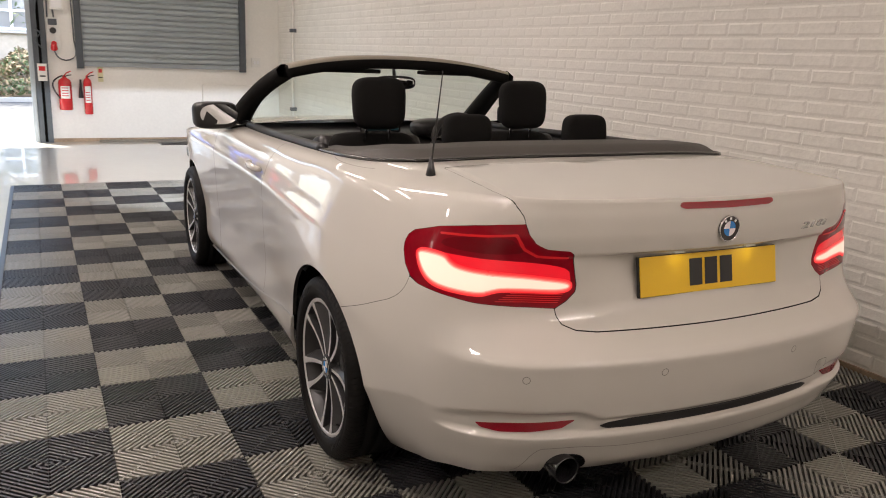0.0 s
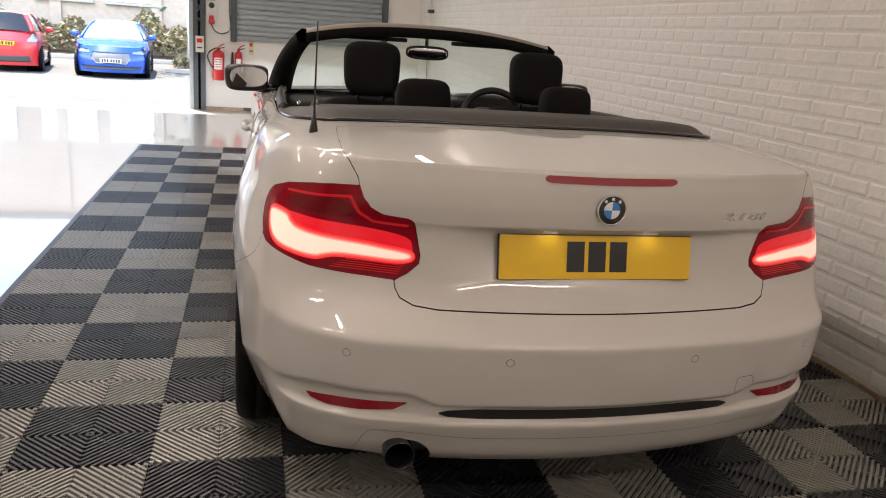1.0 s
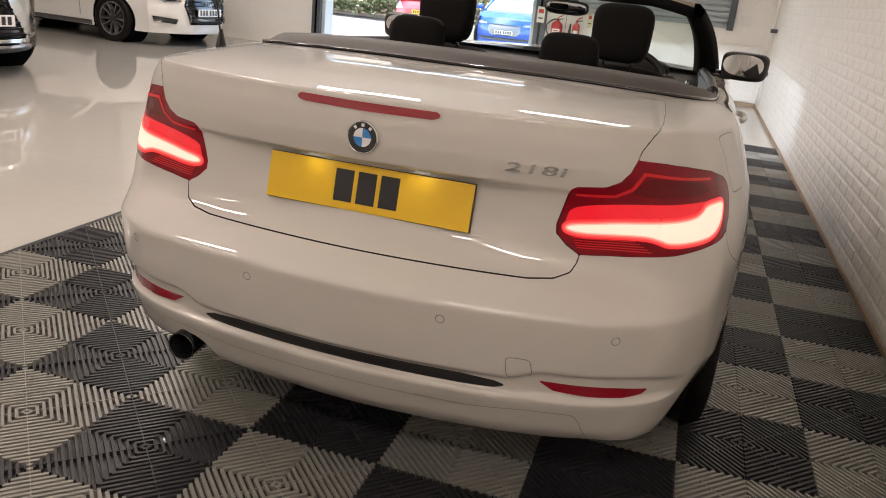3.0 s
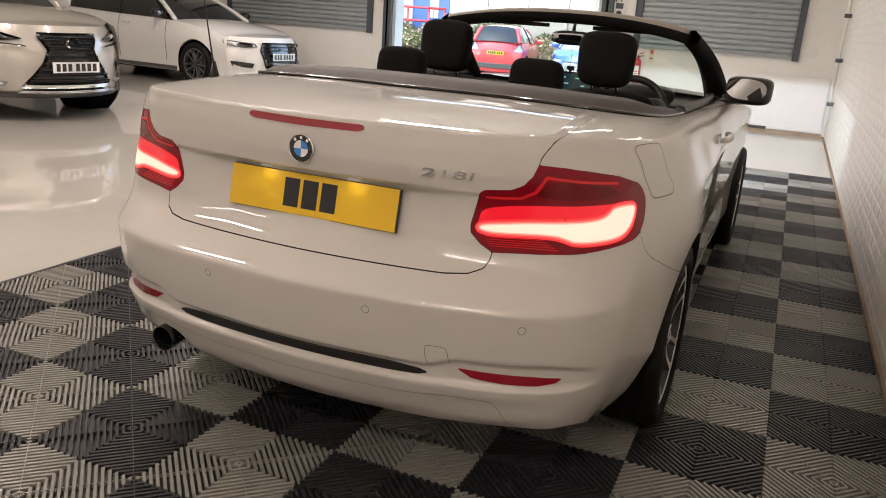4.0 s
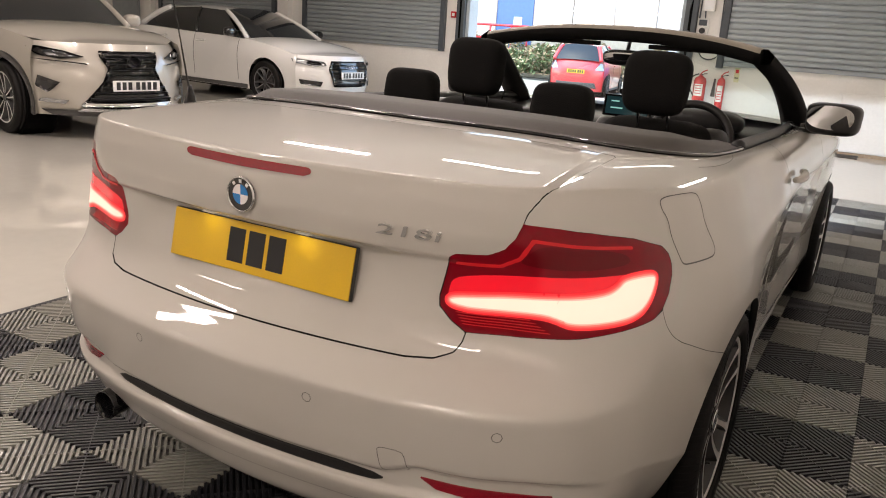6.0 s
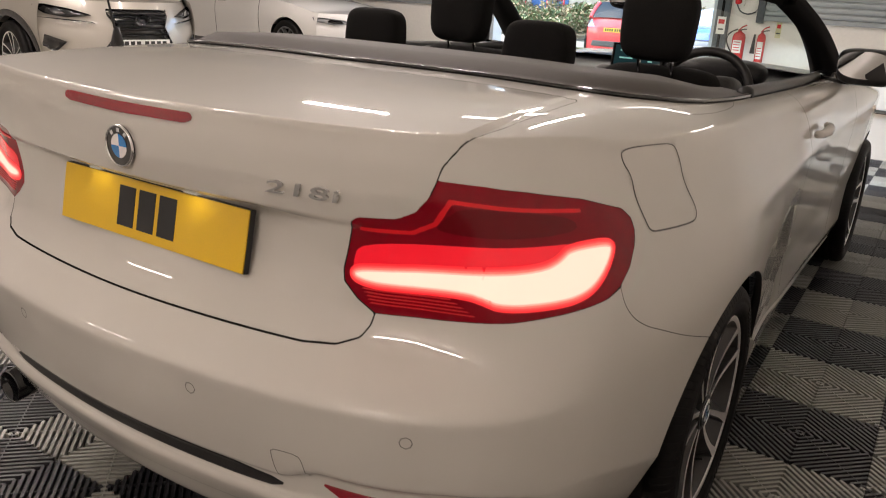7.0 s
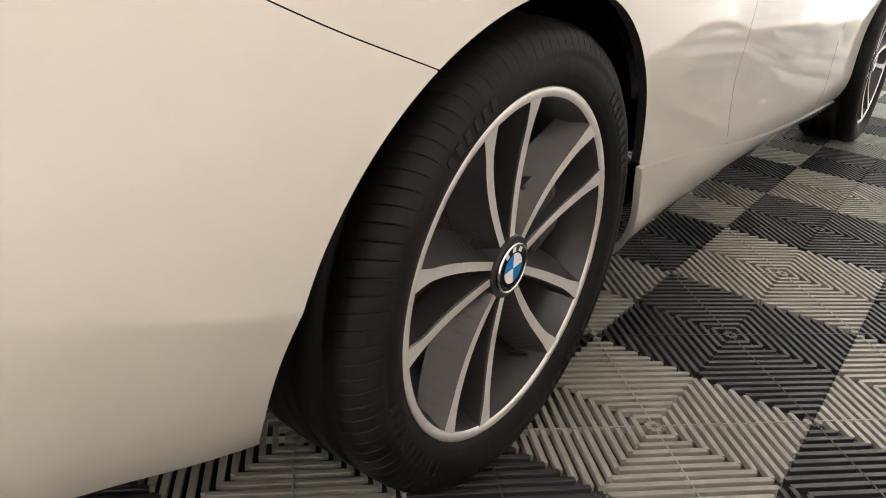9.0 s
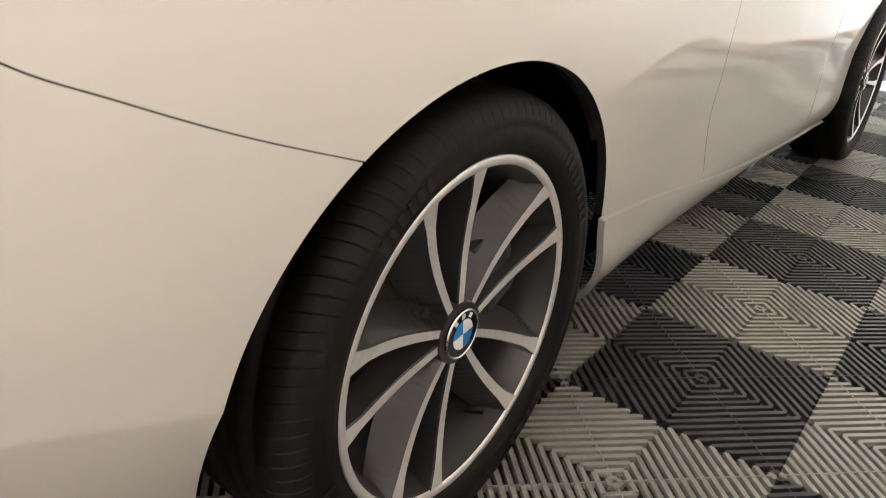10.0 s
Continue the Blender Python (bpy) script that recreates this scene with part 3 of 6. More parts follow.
for side in (1, -1):
    fl = (lambda q: np.array(q)) if side > 0 else mirror_s
    panel("reflector", fl([(0.490, 0.434), (0.60, 0.431), (0.70, 0.427), (0.786, 0.420), (0.768, 0.409), (0.71, 0.401), (0.62, 0.404), (0.525, 0.413)]), M_REFLECTOR, car, 0.01, 0, 0.005, 0.004, "dark red reflector strip")
    for a in (0.247, 0.645):
        c = np.array([(side * a + 0.0105 * math.cos(q), 0.566 + 0.0105 * math.sin(q)) for q in np.linspace(0, 2 * math.pi, 20, endpoint=False)])
        seam("parking_sensor", c, M_SHUT2, car, 0.0016)
    # shut lines of the fuel flap, the lower valance
    if side > 0:
        flap = rounded([(1.100, 0.990), (1.20, 0.992), (1.278, 0.986), (1.286, 0.955), (1.282, 0.915), (1.318, 0.862), (1.310, 0.846), (1.285, 0.842), (1.165, 0.848), (1.138, 0.852), (1.128, 0.870), (1.108, 0.912), (1.110, 0.945), (1.093, 0.967)], 2)
        seam("fuel_flap", flap, M_SHUT2, car, 0.003)
        seam("towing_cover", rounded([(0.404, 0.49), (0.410, 0.497), (0.456, 0.497), (0.463, 0.49), (0.471, 0.449), (0.465, 0.443), (0.416, 0.443), (0.410, 0.449)], 1), M_SHUT2, car, 0.0016)
    v = np.array([(side * a, float(z)) for a, z in zip(np.linspace(0.0, 0.67, 60), 0.338 + 0.014 * smoothstep(0.3, 0.5, np.linspace(0, 0.67, 60)) - 0.09 * smoothstep(0.575, 0.67, np.linspace(0, 0.67, 60)))])
    seam("valance_joint", v, M_VALANCE, car, 0.0025, False)

# quarter panels, doors, sills, wings
_door_z = np.array((0.25, 0.3, 0.4, 0.55, 0.7, 0.85, 0.96))
_door_y = np.array((1.03, 0.985, 0.94, 0.915, 0.895, 0.85, 0.80))
_dz = np.linspace(0.289, 0.955, 30)
door_rear = np.array([(s_at(y=float(hermite(_door_z, _door_y)(z))), z) for z in _dz])
door_rear_top = door_rear[-1, 0]
FRONT_DOOR = 1.93
_q = np.vstack([
    arch(ARCH_Y, 126, 12), [(s_at(y=y), float(_silltop(y))) for y in np.linspace(0.39, 0.965, 14)], door_rear,
    [tuple(deck(door_rear_top, t)) for t in (0.3, 0.6, 0.985)], [tuple(deck(a, 0.985)) for a in np.linspace(door_rear_top, 0.0, 60)[1:]],
])
_lidside = np.vstack([np.array(_top)[::-1], [(0.705, 1.0), (0.680, 0.977), (0.670, 0.955)]])
_lamp_top = lamp_outline[5:15][::-1]
_q_right = np.vstack([_q, _lidside[0:], _lamp_top[1:], _seam[::-1]])
for side in (1, -1):
    panel("quarter_panel", _q_right if side > 0 else mirror_s(_q_right), M_PAINT, car, 0.0125, 0.0007)
_fd = [(s_at(y=FRONT_DOOR + 0.03 * math.sin(3 * z)), z) for z in np.linspace(0.93, float(_silltop(FRONT_DOOR)), 16)]
_door_out = np.vstack([door_rear[1:], [tuple(deck(door_rear_top, t)) for t in (0.3, 0.6, 0.985)], [tuple(deck(a, 0.985)) for a in np.linspace(door_rear_top, _fd[0][0], 40)[1:]], _fd,
                       [(s_at(y=y), float(_silltop(y))) for y in np.linspace(FRONT_DOOR, 0.99, 20)]])
F_Y = 2.70
_fa = [(s_at(y=F_Y + 0.36 * math.cos(q)), ARCH_Z + ARCH_R * math.sin(q)) for q in np.radians(np.linspace(180, 0, 40))]
_wing = np.vstack([_fd[::-1], [tuple(deck(a, 0.4)) for a in np.linspace(_fd[0][0], s_at(y=3.08), 30)], [(s_at(y=3.08), z) for z in (0.75, 0.6, 0.45, 0.31)], _fa[::-1],
                   [(s_at(y=2.34), 0.198), (s_at(y=2.1), float(_silltop(2.1)))]])
_sill = np.vstack([[(s_at(y=y), z) for y, z in ((0.53, 0.128), (0.47, 0.205), (0.42, 0.280), (0.385, 0.335), (0.366, 0.374))], [(s_at(y=y), float(_silltop(y))) for y in np.linspace(0.39, 2.34, 50)], [(s_at(y=2.36), 0.128), (s_at(y=1.2), 0.128)]])
for side in (1, -1):
    fl = (lambda q: q) if side > 0 else mirror_s
    door = panel("door", fl(_door_out), M_PAINT, car, 0.015, 0.0014)
    panel("wing", fl(_wing), M_PAINT, car, 0.02)
    panel("sill", fl(_sill), M_PAINT, car, 0.016, 0.0006, 0.012, 0.007, edge=M_PAINT)
    # handle: a bowed bar in body colour over a shallow cup
    hs, hz = s_at(y=0.985), 0.868
    p0 = shell(np.array([side * hs]), np.array([hz]))[0]
    q = np.linspace(-1, 1, 16)
    pts = np.stack([p0[0] + side * (0.014 + 0.020 * np.sqrt(1 - q**2)), p0[1] + 0.095 * q, p0[2] + 0.004 * q], 1)
    v, f = tube(pts, 0.011 + 0.005 * (1 - q**2), 10)
    handle = mesh_object("door_handle", v, f, M_PAINT, door)
_a = np.linspace(s_at(y=3.08), S_END - 1e-4, 40)
_aa, _zz = np.meshgrid(_a, np.linspace(0, 1, 16), indexing="ij")
for side in (1, -1):
    g = skin(side * _aa, 0.2 + _zz * (z_edge(_aa) - 0.2))
    mesh_object("front_bumper", g.reshape(-1, 3), grid_faces(40, 16), M_PAINT, car)
# bonnet
_u, _w = np.meshgrid(np.linspace(-1, 1, 41), np.linspace(0, 1, 40), indexing="ij")
_by = 2.02 + 1.38 * _w
_bx = hermite((2.0, 2.6, 3.1, 3.4), (0.80, 0.80, 0.74, 0.55))(_by)
_bz = hermite((2.0, 2.4, 2.9, 3.2, 3.4), (0.965, 0.955, 0.90, 0.84, 0.77))(_by) + 0.035 * (1 - _u**2) - 0.02
mesh_object("bonnet", np.stack([_u * _bx, _by, _bz], -1).reshape(-1, 3), grid_faces(41, 40), M_PAINT, car)

# added black backing behind the panels for the gaps' shade, wheel openings left free
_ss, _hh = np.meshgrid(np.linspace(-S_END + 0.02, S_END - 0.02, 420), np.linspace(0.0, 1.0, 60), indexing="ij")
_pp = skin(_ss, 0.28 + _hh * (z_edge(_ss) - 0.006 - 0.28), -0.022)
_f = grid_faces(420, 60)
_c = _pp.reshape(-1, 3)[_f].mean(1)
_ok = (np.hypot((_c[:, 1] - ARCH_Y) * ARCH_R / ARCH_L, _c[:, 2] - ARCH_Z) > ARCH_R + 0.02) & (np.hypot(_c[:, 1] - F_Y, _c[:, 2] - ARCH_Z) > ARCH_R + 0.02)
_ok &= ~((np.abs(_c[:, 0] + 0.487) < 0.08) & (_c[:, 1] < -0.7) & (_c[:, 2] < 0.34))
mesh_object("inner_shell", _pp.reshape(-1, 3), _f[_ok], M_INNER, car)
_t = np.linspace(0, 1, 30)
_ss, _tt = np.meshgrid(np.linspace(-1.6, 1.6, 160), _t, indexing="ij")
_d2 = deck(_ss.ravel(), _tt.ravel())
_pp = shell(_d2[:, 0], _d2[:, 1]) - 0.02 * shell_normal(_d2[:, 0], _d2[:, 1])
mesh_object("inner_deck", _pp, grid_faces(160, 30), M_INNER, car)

# ---------------------------------------------------------------- white convertible: wheels, plate, cabin
def lathe(profile, seg, m=None):
    """Vertices and faces of a ring turned about the x axis from (x, r) points."""
    p = np.array(profile, float)
    an = np.linspace(0, 2 * np.pi, seg, endpoint=False)
    v = np.stack([np.repeat(p[:, 0:1], seg, 1), p[:, 1:2] * np.cos(an), p[:, 1:2] * np.sin(an)], -1)
    return v, grid_faces(len(p), seg, True)


def sector(r, a0, a1, x, n=10):
    an = np.radians(np.linspace(a0, a1, n))
    return [(x, 0, 0)] + [(x, r * math.cos(q), r * math.sin(q)) for q in an], [(0, i, i + 1) for i in range(1, n)]


def make_wheel(name, parent, m, pairs=5, first=100, radius=0.318, rim=0.2395, width=0.214, face=M_MACHINED, hub_mark=True, detail=True):
    """A road wheel about the x axis, outer face towards +x: ribbed tyre, dished rim, paired spokes, brake disc."""
    w = empty(name, None, parent)
    w.matrix_basis = m
    h, k = width / 2, radius
    prof = [(-h + 0.02, rim), (-h + 0.002, rim + 0.03), (-h, k - 0.03), (-h + 0.008, k - 0.012), (-h + 0.022, k - 0.002)]
    for gx in (-0.045, 0.0, 0.045):
        prof += [(gx - 0.0055, k), (gx - 0.004, k - 0.007), (gx + 0.004, k - 0.007), (gx + 0.0055, k)]
    prof += [(h - 0.034, k - 0.0005), (h - 0.022, k - 0.003), (h - 0.010, k - 0.011), (h - 0.004, k - 0.020), (h - 0.001, k - 0.029), (h, k - 0.036), (h - 0.0014, k - 0.040), (h - 0.0004, k - 0.043), (h - 0.001, k - 0.057), (h - 0.004, k - 0.064), (h - 0.0065, k - 0.068), (h - 0.008, rim + 0.006), (h - 0.017, rim + 0.0005), (h - 0.02, rim - 0.002)]
    if detail:
        # 104 pitches, each with a cross groove over the shoulders
        pitch = 2 * np.pi / 104
        an = (np.arange(104)[:, None] * pitch + np.array((0.0, 0.03, 0.85, 0.88, 0.91, 0.97)) * pitch).ravel()
        pr = np.array(prof)
        depth = np.where((np.abs(pr[:, 0]) > 0.060) & (pr[:, 1] > k - 0.022), 0.0042, 0.0)
        r = pr[:, 1:2] - depth[:, None] * np.tile((0.0, 0.0, 0.0, 0.0, 1.0, 1.0), 104)
        skew = (pr[:, 0:1] - h) * -0.9 * (np.abs(pr[:, 0:1]) > 0.05)
        v = np.stack([np.repeat(pr[:, 0:1], len(an), 1), r * np.cos(an + skew), r * np.sin(an + skew)], -1)
        f = grid_faces(len(prof), len(an), True)
    else:
        v, f = lathe(prof, 48)
    v[..., 2] = np.maximum(v[..., 2], -m.translation.z + 0.0005)
    mesh_object("tyre", v.reshape(-1, 3), f, M_RUBBER, w)
    if detail:
        mv, mf = [], []
        for a0, cnt in ((20, 9), (118, 6), (196, 11), (300, 7)):
            for i in range(cnt):
                a = math.radians(a0 + 3.6 * i)
                half = 0.017 if i % 4 != 2 else 0.010
                o = len(mv)
                for da in (-half, half):
                    for r in (k - 0.036, k - 0.054):
                        mv += [(h + 0.0008, r * math.cos(a + da), r * math.sin(a + da)), (h - 0.003, r * math.cos(a + da), r * math.sin(a + da))]
                mf += [(o, o + 2, o + 6, o + 4), (o, o + 4, o + 5, o + 1), (o + 2, o + 3, o + 7, o + 6), (o, o + 1, o + 3, o + 2), (o + 4, o + 6, o + 7, o + 5)]
        tagged(mesh_object("sidewall_relief", mv, mf, M_MARK, w, False), kind="stuff")
    rp = [(h - 0.019, rim - 0.001), (h - 0.014, rim + 0.001), (h - 0.0125, rim - 0.001), (h - 0.0130, rim - 0.011), (h - 0.016, rim - 0.0125)]
    v, f = lathe(rp, 96)
    mesh_object("rim_lip", v.reshape(-1, 3), f, face, w)
    rp = [(h - 0.016, rim - 0.0125), (h - 0.024, rim - 0.014), (h - 0.04, rim - 0.022), (0.02, rim - 0.03), (-h + 0.03, rim - 0.028), (-h + 0.01, rim + 0.002)]
    v, f = lathe(rp, 72)
    mesh_object("rim_barrel", v.reshape(-1, 3), f, M_BARREL, w)
    xo = h - 0.013
    for i in range(pairs):
        c = math.radians(first + 360 / pairs * i)
        for sgn in (-1, 1):
            vs, n = [], 18
            for t in np.linspace(0, 1, n):
                r = 0.030 + (rim - 0.010 - 0.030) * t
                off = sgn * (0.0085 + 0.0400 * (1 - (1 - t) ** 1.3))
                wd = 0.0056 + 0.0030 * t + 0.0060 * max(0, t - 0.80) / 0.20
                x = xo - 0.016 * (1 - t) ** 1.5 - 0.010 * math.sin(math.pi * t)
                wide = 0.010 + 0.020 * math.sin(math.pi * min(1, 0.15 + 0.75 * t))
                deep = 0.036 + 0.012 * (1 - t)
                lo, hi = (wide, 0.005) if sgn < 0 else (0.005, wide)
                for dy, dx in ((-wd, 0.0), (wd, 0.0), (wd + 0.0014, -0.0025), (wd + hi, -deep), (-wd - lo, -deep), (-wd - 0.0014, -0.0025)):
                    u = off + dy
                    vs.append((x + dx, r * math.cos(c) - u * math.sin(c), r * math.sin(c) + u * math.cos(c)))
            fs = [tuple(int(q) for q in g) for g in grid_faces(n, 6, True)]
            ob = mesh_object("spoke", vs, fs, [M_RIM, face], w, False)
            for p in ob.data.polygons:
                if p.index % 6 == 0:
                    p.material_index = 1
    bm = bmesh.new()
    cyl(bm, 0.048, 0.043, 0.05, pose(xo - 0.038, 0, 0, 0, 90, 0), 40)
    part("hub", bm, M_RIM, w, smooth=False)
    for i in range(5):
        q = math.radians(first + 36 + 72 * i)
        bm = bmesh.new()
        cyl(bm, 0.011, 0.009, 0.02, pose(xo - 0.046, 0.060 * math.cos(q), 0.060 * math.sin(q), 0, 90, 0), 6)
        part("wheel_bolt", bm, M_RIM, w)
        bm = bmesh.new()
        cyl(bm, 0.026, 0.018, 0.03, pose(xo - 0.06, 0.060 * math.cos(q), 0.060 * math.sin(q), 0, 90, 0), 20)
        part("bolt_boss", bm, M_RIM, w)
    bm = bmesh.new()
    cyl(bm, 0.155, 0.155, 0.022, pose(0.018, 0, 0, 0, 90, 0), 48)
    part("brake_disc", bm, M_DISC, w)
    bm = bmesh.new()
    box(bm, -0.02, 0.062, 0.08, 0.165, -0.07, 0.07, 0.02, pose(0, 0, 0, 25, 0, 0))
    part("brake_caliper", bm, M_RIM, w)
    bm = bmesh.new()
    cyl(bm, 0.004, 0.003, 0.035, pose(h - 0.045, 0.205 * math.cos(-1.1), 0.205 * math.sin(-1.1), 0, 70, 0), 10)
    part("valve", bm, M_BLACK_PLASTIC, w)
    if hub_mark:
        x0 = xo - 0.012
        bm = bmesh.new()
        cyl(bm, 0.0345, 0.0335, 0.006, pose(x0, 0, 0, 0, 90, 0), 40)
        part("hub_cap", bm, M_GLOSS_BLACK, w)
        v, f = lathe([(x0 + 0.002, 0.0352), (x0 + 0.0042, 0.0345), (x0 + 0.0042, 0.0330), (x0 + 0.003, 0.0326)], 40)
        mesh_object("cap_ring", v.reshape(-1, 3), f, M_CHROME, w)
        for i in range(4):
            v, f = sector(0.0215, 90 * i + 8, 90 * i + 98, x0 + 0.0036)
            mesh_object("cap_quarter", v, f, M_BLUE if i % 2 else M_WHITE, w, False)
        for a in (60, 95, 130):
            bm = bmesh.new()
            box(bm, x0 + 0.0030, x0 + 0.0038, -0.0032, 0.0032, 0.0238, 0.0305, 0.0, pose(0, 0, 0, a - 90))
            part("plain_bar", bm, M_WHITE, w)
    return w


WX, WZ = 0.797, 0.306
make_wheel("wheel", car, pose(WX, 0.014, WZ), first=105)
make_wheel("wheel", car, pose(WX, 2.69, WZ), first=75)
make_wheel("wheel", car, pose(-WX, 0.0, WZ, 0, 0, 180), first=62)
make_wheel("wheel", car, pose(-WX, 2.69, WZ, 0, 0, 180), first=80)
# wheel housings, the shade inside them put into the near-black colour
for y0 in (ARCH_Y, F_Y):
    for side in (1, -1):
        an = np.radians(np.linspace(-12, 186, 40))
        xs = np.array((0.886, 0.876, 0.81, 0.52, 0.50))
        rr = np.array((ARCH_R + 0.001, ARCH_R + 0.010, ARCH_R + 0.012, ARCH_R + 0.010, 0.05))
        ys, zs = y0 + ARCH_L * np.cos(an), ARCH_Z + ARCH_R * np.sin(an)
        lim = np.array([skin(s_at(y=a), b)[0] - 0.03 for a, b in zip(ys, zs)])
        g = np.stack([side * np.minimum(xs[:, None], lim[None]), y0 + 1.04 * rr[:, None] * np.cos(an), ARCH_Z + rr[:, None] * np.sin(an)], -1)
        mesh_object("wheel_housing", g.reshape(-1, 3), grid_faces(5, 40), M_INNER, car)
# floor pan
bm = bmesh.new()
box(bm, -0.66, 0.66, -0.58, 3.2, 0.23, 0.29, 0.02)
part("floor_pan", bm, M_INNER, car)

# tail pipe
v, f = lathe([(0.0, 0.036), (0.13, 0.040), (0.20, 0.041), (0.203, 0.0395), (0.20, 0.037), (0.12, 0.035), (0.03, 0.034), (0.03, 0.0)], 32)
v = v.reshape(-1, 3)
mesh_object("tail_pipe", np.stack([-0.487 + 0.95 * v[:, 1], -0.68 - v[:, 0], 0.294 + 0.95 * v[:, 2] - 0.08 * (v[:, 0] - 0.1)], 1), f, M_GLOSS_BLACK, car)

# number plate on the boot lid, with plain bars for its characters
plate_m = pose(0.0, -0.8335, 0.796, -11.0)
plate = empty("number_plate", None, car)
plate.matrix_basis = plate_m
bm = bmesh.new()
box(bm, -0.26, 0.26, -0.0035, 0.0, -0.0555, 0.0555, 0.0012)
part("plate_face", bm, M_YELLOW, plate, "yellow reflective plate face")
bm = bmesh.new()
box(bm, -0.2615, 0.2615, 0.0005, 0.012, -0.057, 0.057, 0.002)
part("plate_backing", bm, M_BLACK_PLASTIC, plate)
for k in range(3):
    bm = bmesh.new()
    x0 = -0.083 + 0.058 * k
    box(bm, x0, x0 + 0.047, -0.0046, -0.0036, -0.037, 0.040)
    part("plain_bar", bm, M_DARKBAR, plate)
for px in (-0.135, 0.135):
    bm = bmesh.new()
    box(bm, px - 0.018, px + 0.018, -0.846, -0.834, 0.860, 0.864, 0.001)
    part("plate_lamp", bm, M_PLATELAMP, car)
    lamp = new("plate_light", bpy.data.lights.new("plate_light", "AREA"))
    lamp.data.shape, lamp.data.size, lamp.data.size_y, lamp.data.energy, lamp.data.color = "RECTANGLE", 0.04, 0.012, 0.0014, (1.0, 0.9, 0.7)
    lamp.matrix_world = car.matrix_basis @ look((px, -0.8525, 0.8575), (px, -0.838, 0.78))


def place_on(s, h, lift=0.0):
    """A frame on the skin: x along it, y up it, z outward."""
    p, n = shell(np.array([s]), np.array([h]))[0], shell_normal(np.array([s]), np.array([h]))[0]
    z = Vector(n)
    x = (Vector(shell(np.array([s + 0.002]), np.array([h]))[0]) - Vector(shell(np.array([s - 0.002]), np.array([h]))[0])).normalized()
    y = z.cross(x)
    m = Matrix((x, y, z)).transposed().to_4x4()
    m.translation = Vector(p) + lift * z
    return m


# round badge
badge = empty("badge", None, car)
badge.matrix_basis = place_on(0.0, 0.930, 0.001)
bm = bmesh.new()
cyl(bm, 0.0365, 0.0355, 0.005, pose(0, 0, 0.002), 48)
part("badge_disc", bm, M_GLOSS_BLACK, badge)
v, f = lathe([(0.003, 0.0385), (0.0065, 0.0372), (0.0065, 0.0352), (0.0048, 0.0345)], 48)
v = v.reshape(-1, 3)
mesh_object("badge_ring", np.stack([v[:, 1], v[:, 2], v[:, 0]], 1), f, M_CHROME, badge)
for k in range(4):
    v, f = sector(0.0215, 90 * k, 90 * k + 90, 0.0052)
    v = np.array(v)
    mesh_object("badge_quarter", np.stack([v[:, 1], v[:, 2], v[:, 0]], 1), f, M_WHITE if k % 2 else M_BLUE, badge, False)
for a in (-40, 0, 40):
    bm = bmesh.new()
    box(bm, -0.0034, 0.0034, 0.0248, 0.0318, 0.0046, 0.0054, 0.0, pose(0, 0, 0, 0, 0, a))
    part("plain_bar", bm, M_WHITE, badge)

# model lettering
curve = bpy.data.curves.new("lettering", "FONT")
curve.body, curve.size, curve.extrude, curve.shear, curve.space_character = "218i", 0.036, 0.0022, 0.12, 1.08
curve.offset = 0.0004
tmp = new("lettering_curve", curve)
dg = bpy.context.evaluated_depsgraph_get()
me = bpy.data.meshes.new_from_object(tmp.evaluated_get(dg))
bpy.data.objects.remove(tmp)
me.materials.clear()
me.materials.append(M_LETTER)
me.transform(Matrix.Diagonal((2.05, 0.84, 1, 1)))
letters = new("model_lettering", me)
letters.parent = car
letters.matrix_basis = place_on(0.425, 0.898, 0.001) @ pose(-0.079, 0.006, 0.001)

# third brake light on the boot's trailing edge
_bl = [(0.0, 0.9885), (0.165, 0.9905), (0.181, 0.996), (0.183, 1.003), (0.175, 1.0085), (0.0, 1.0075)]
panel("brake_light", np.vstack([_bl, mirror_s(_bl)]), M_REFLECTOR, car, 0.01, 0, 0.003, 0.003, "dark red unlit third brake light")

# aerial on the left shoulder
ab = Vector((-0.690, -0.386, 1.000))
bm = bmesh.new()
cyl(bm, 0.025, 0.0055, 0.085, Matrix.Translation(ab + Vector((0, 0, 0.036))) @ Matrix.Diagonal((0.75, 1.3, 1, 1)), 20)
part("aerial_foot", bm, M_BLACK_PLASTIC, car, smooth=True)
q = np.linspace(0, 1, 24)
v, f = tube(np.stack([ab.x + 0.0 * q, ab.y - 0.055 * q, ab.z + 0.05 + 0.275 * q], 1), 0.0034 - 0.0019 * q, 8)
mesh_object("aerial_rod", v, f, M_BLACK_PLASTIC, car)

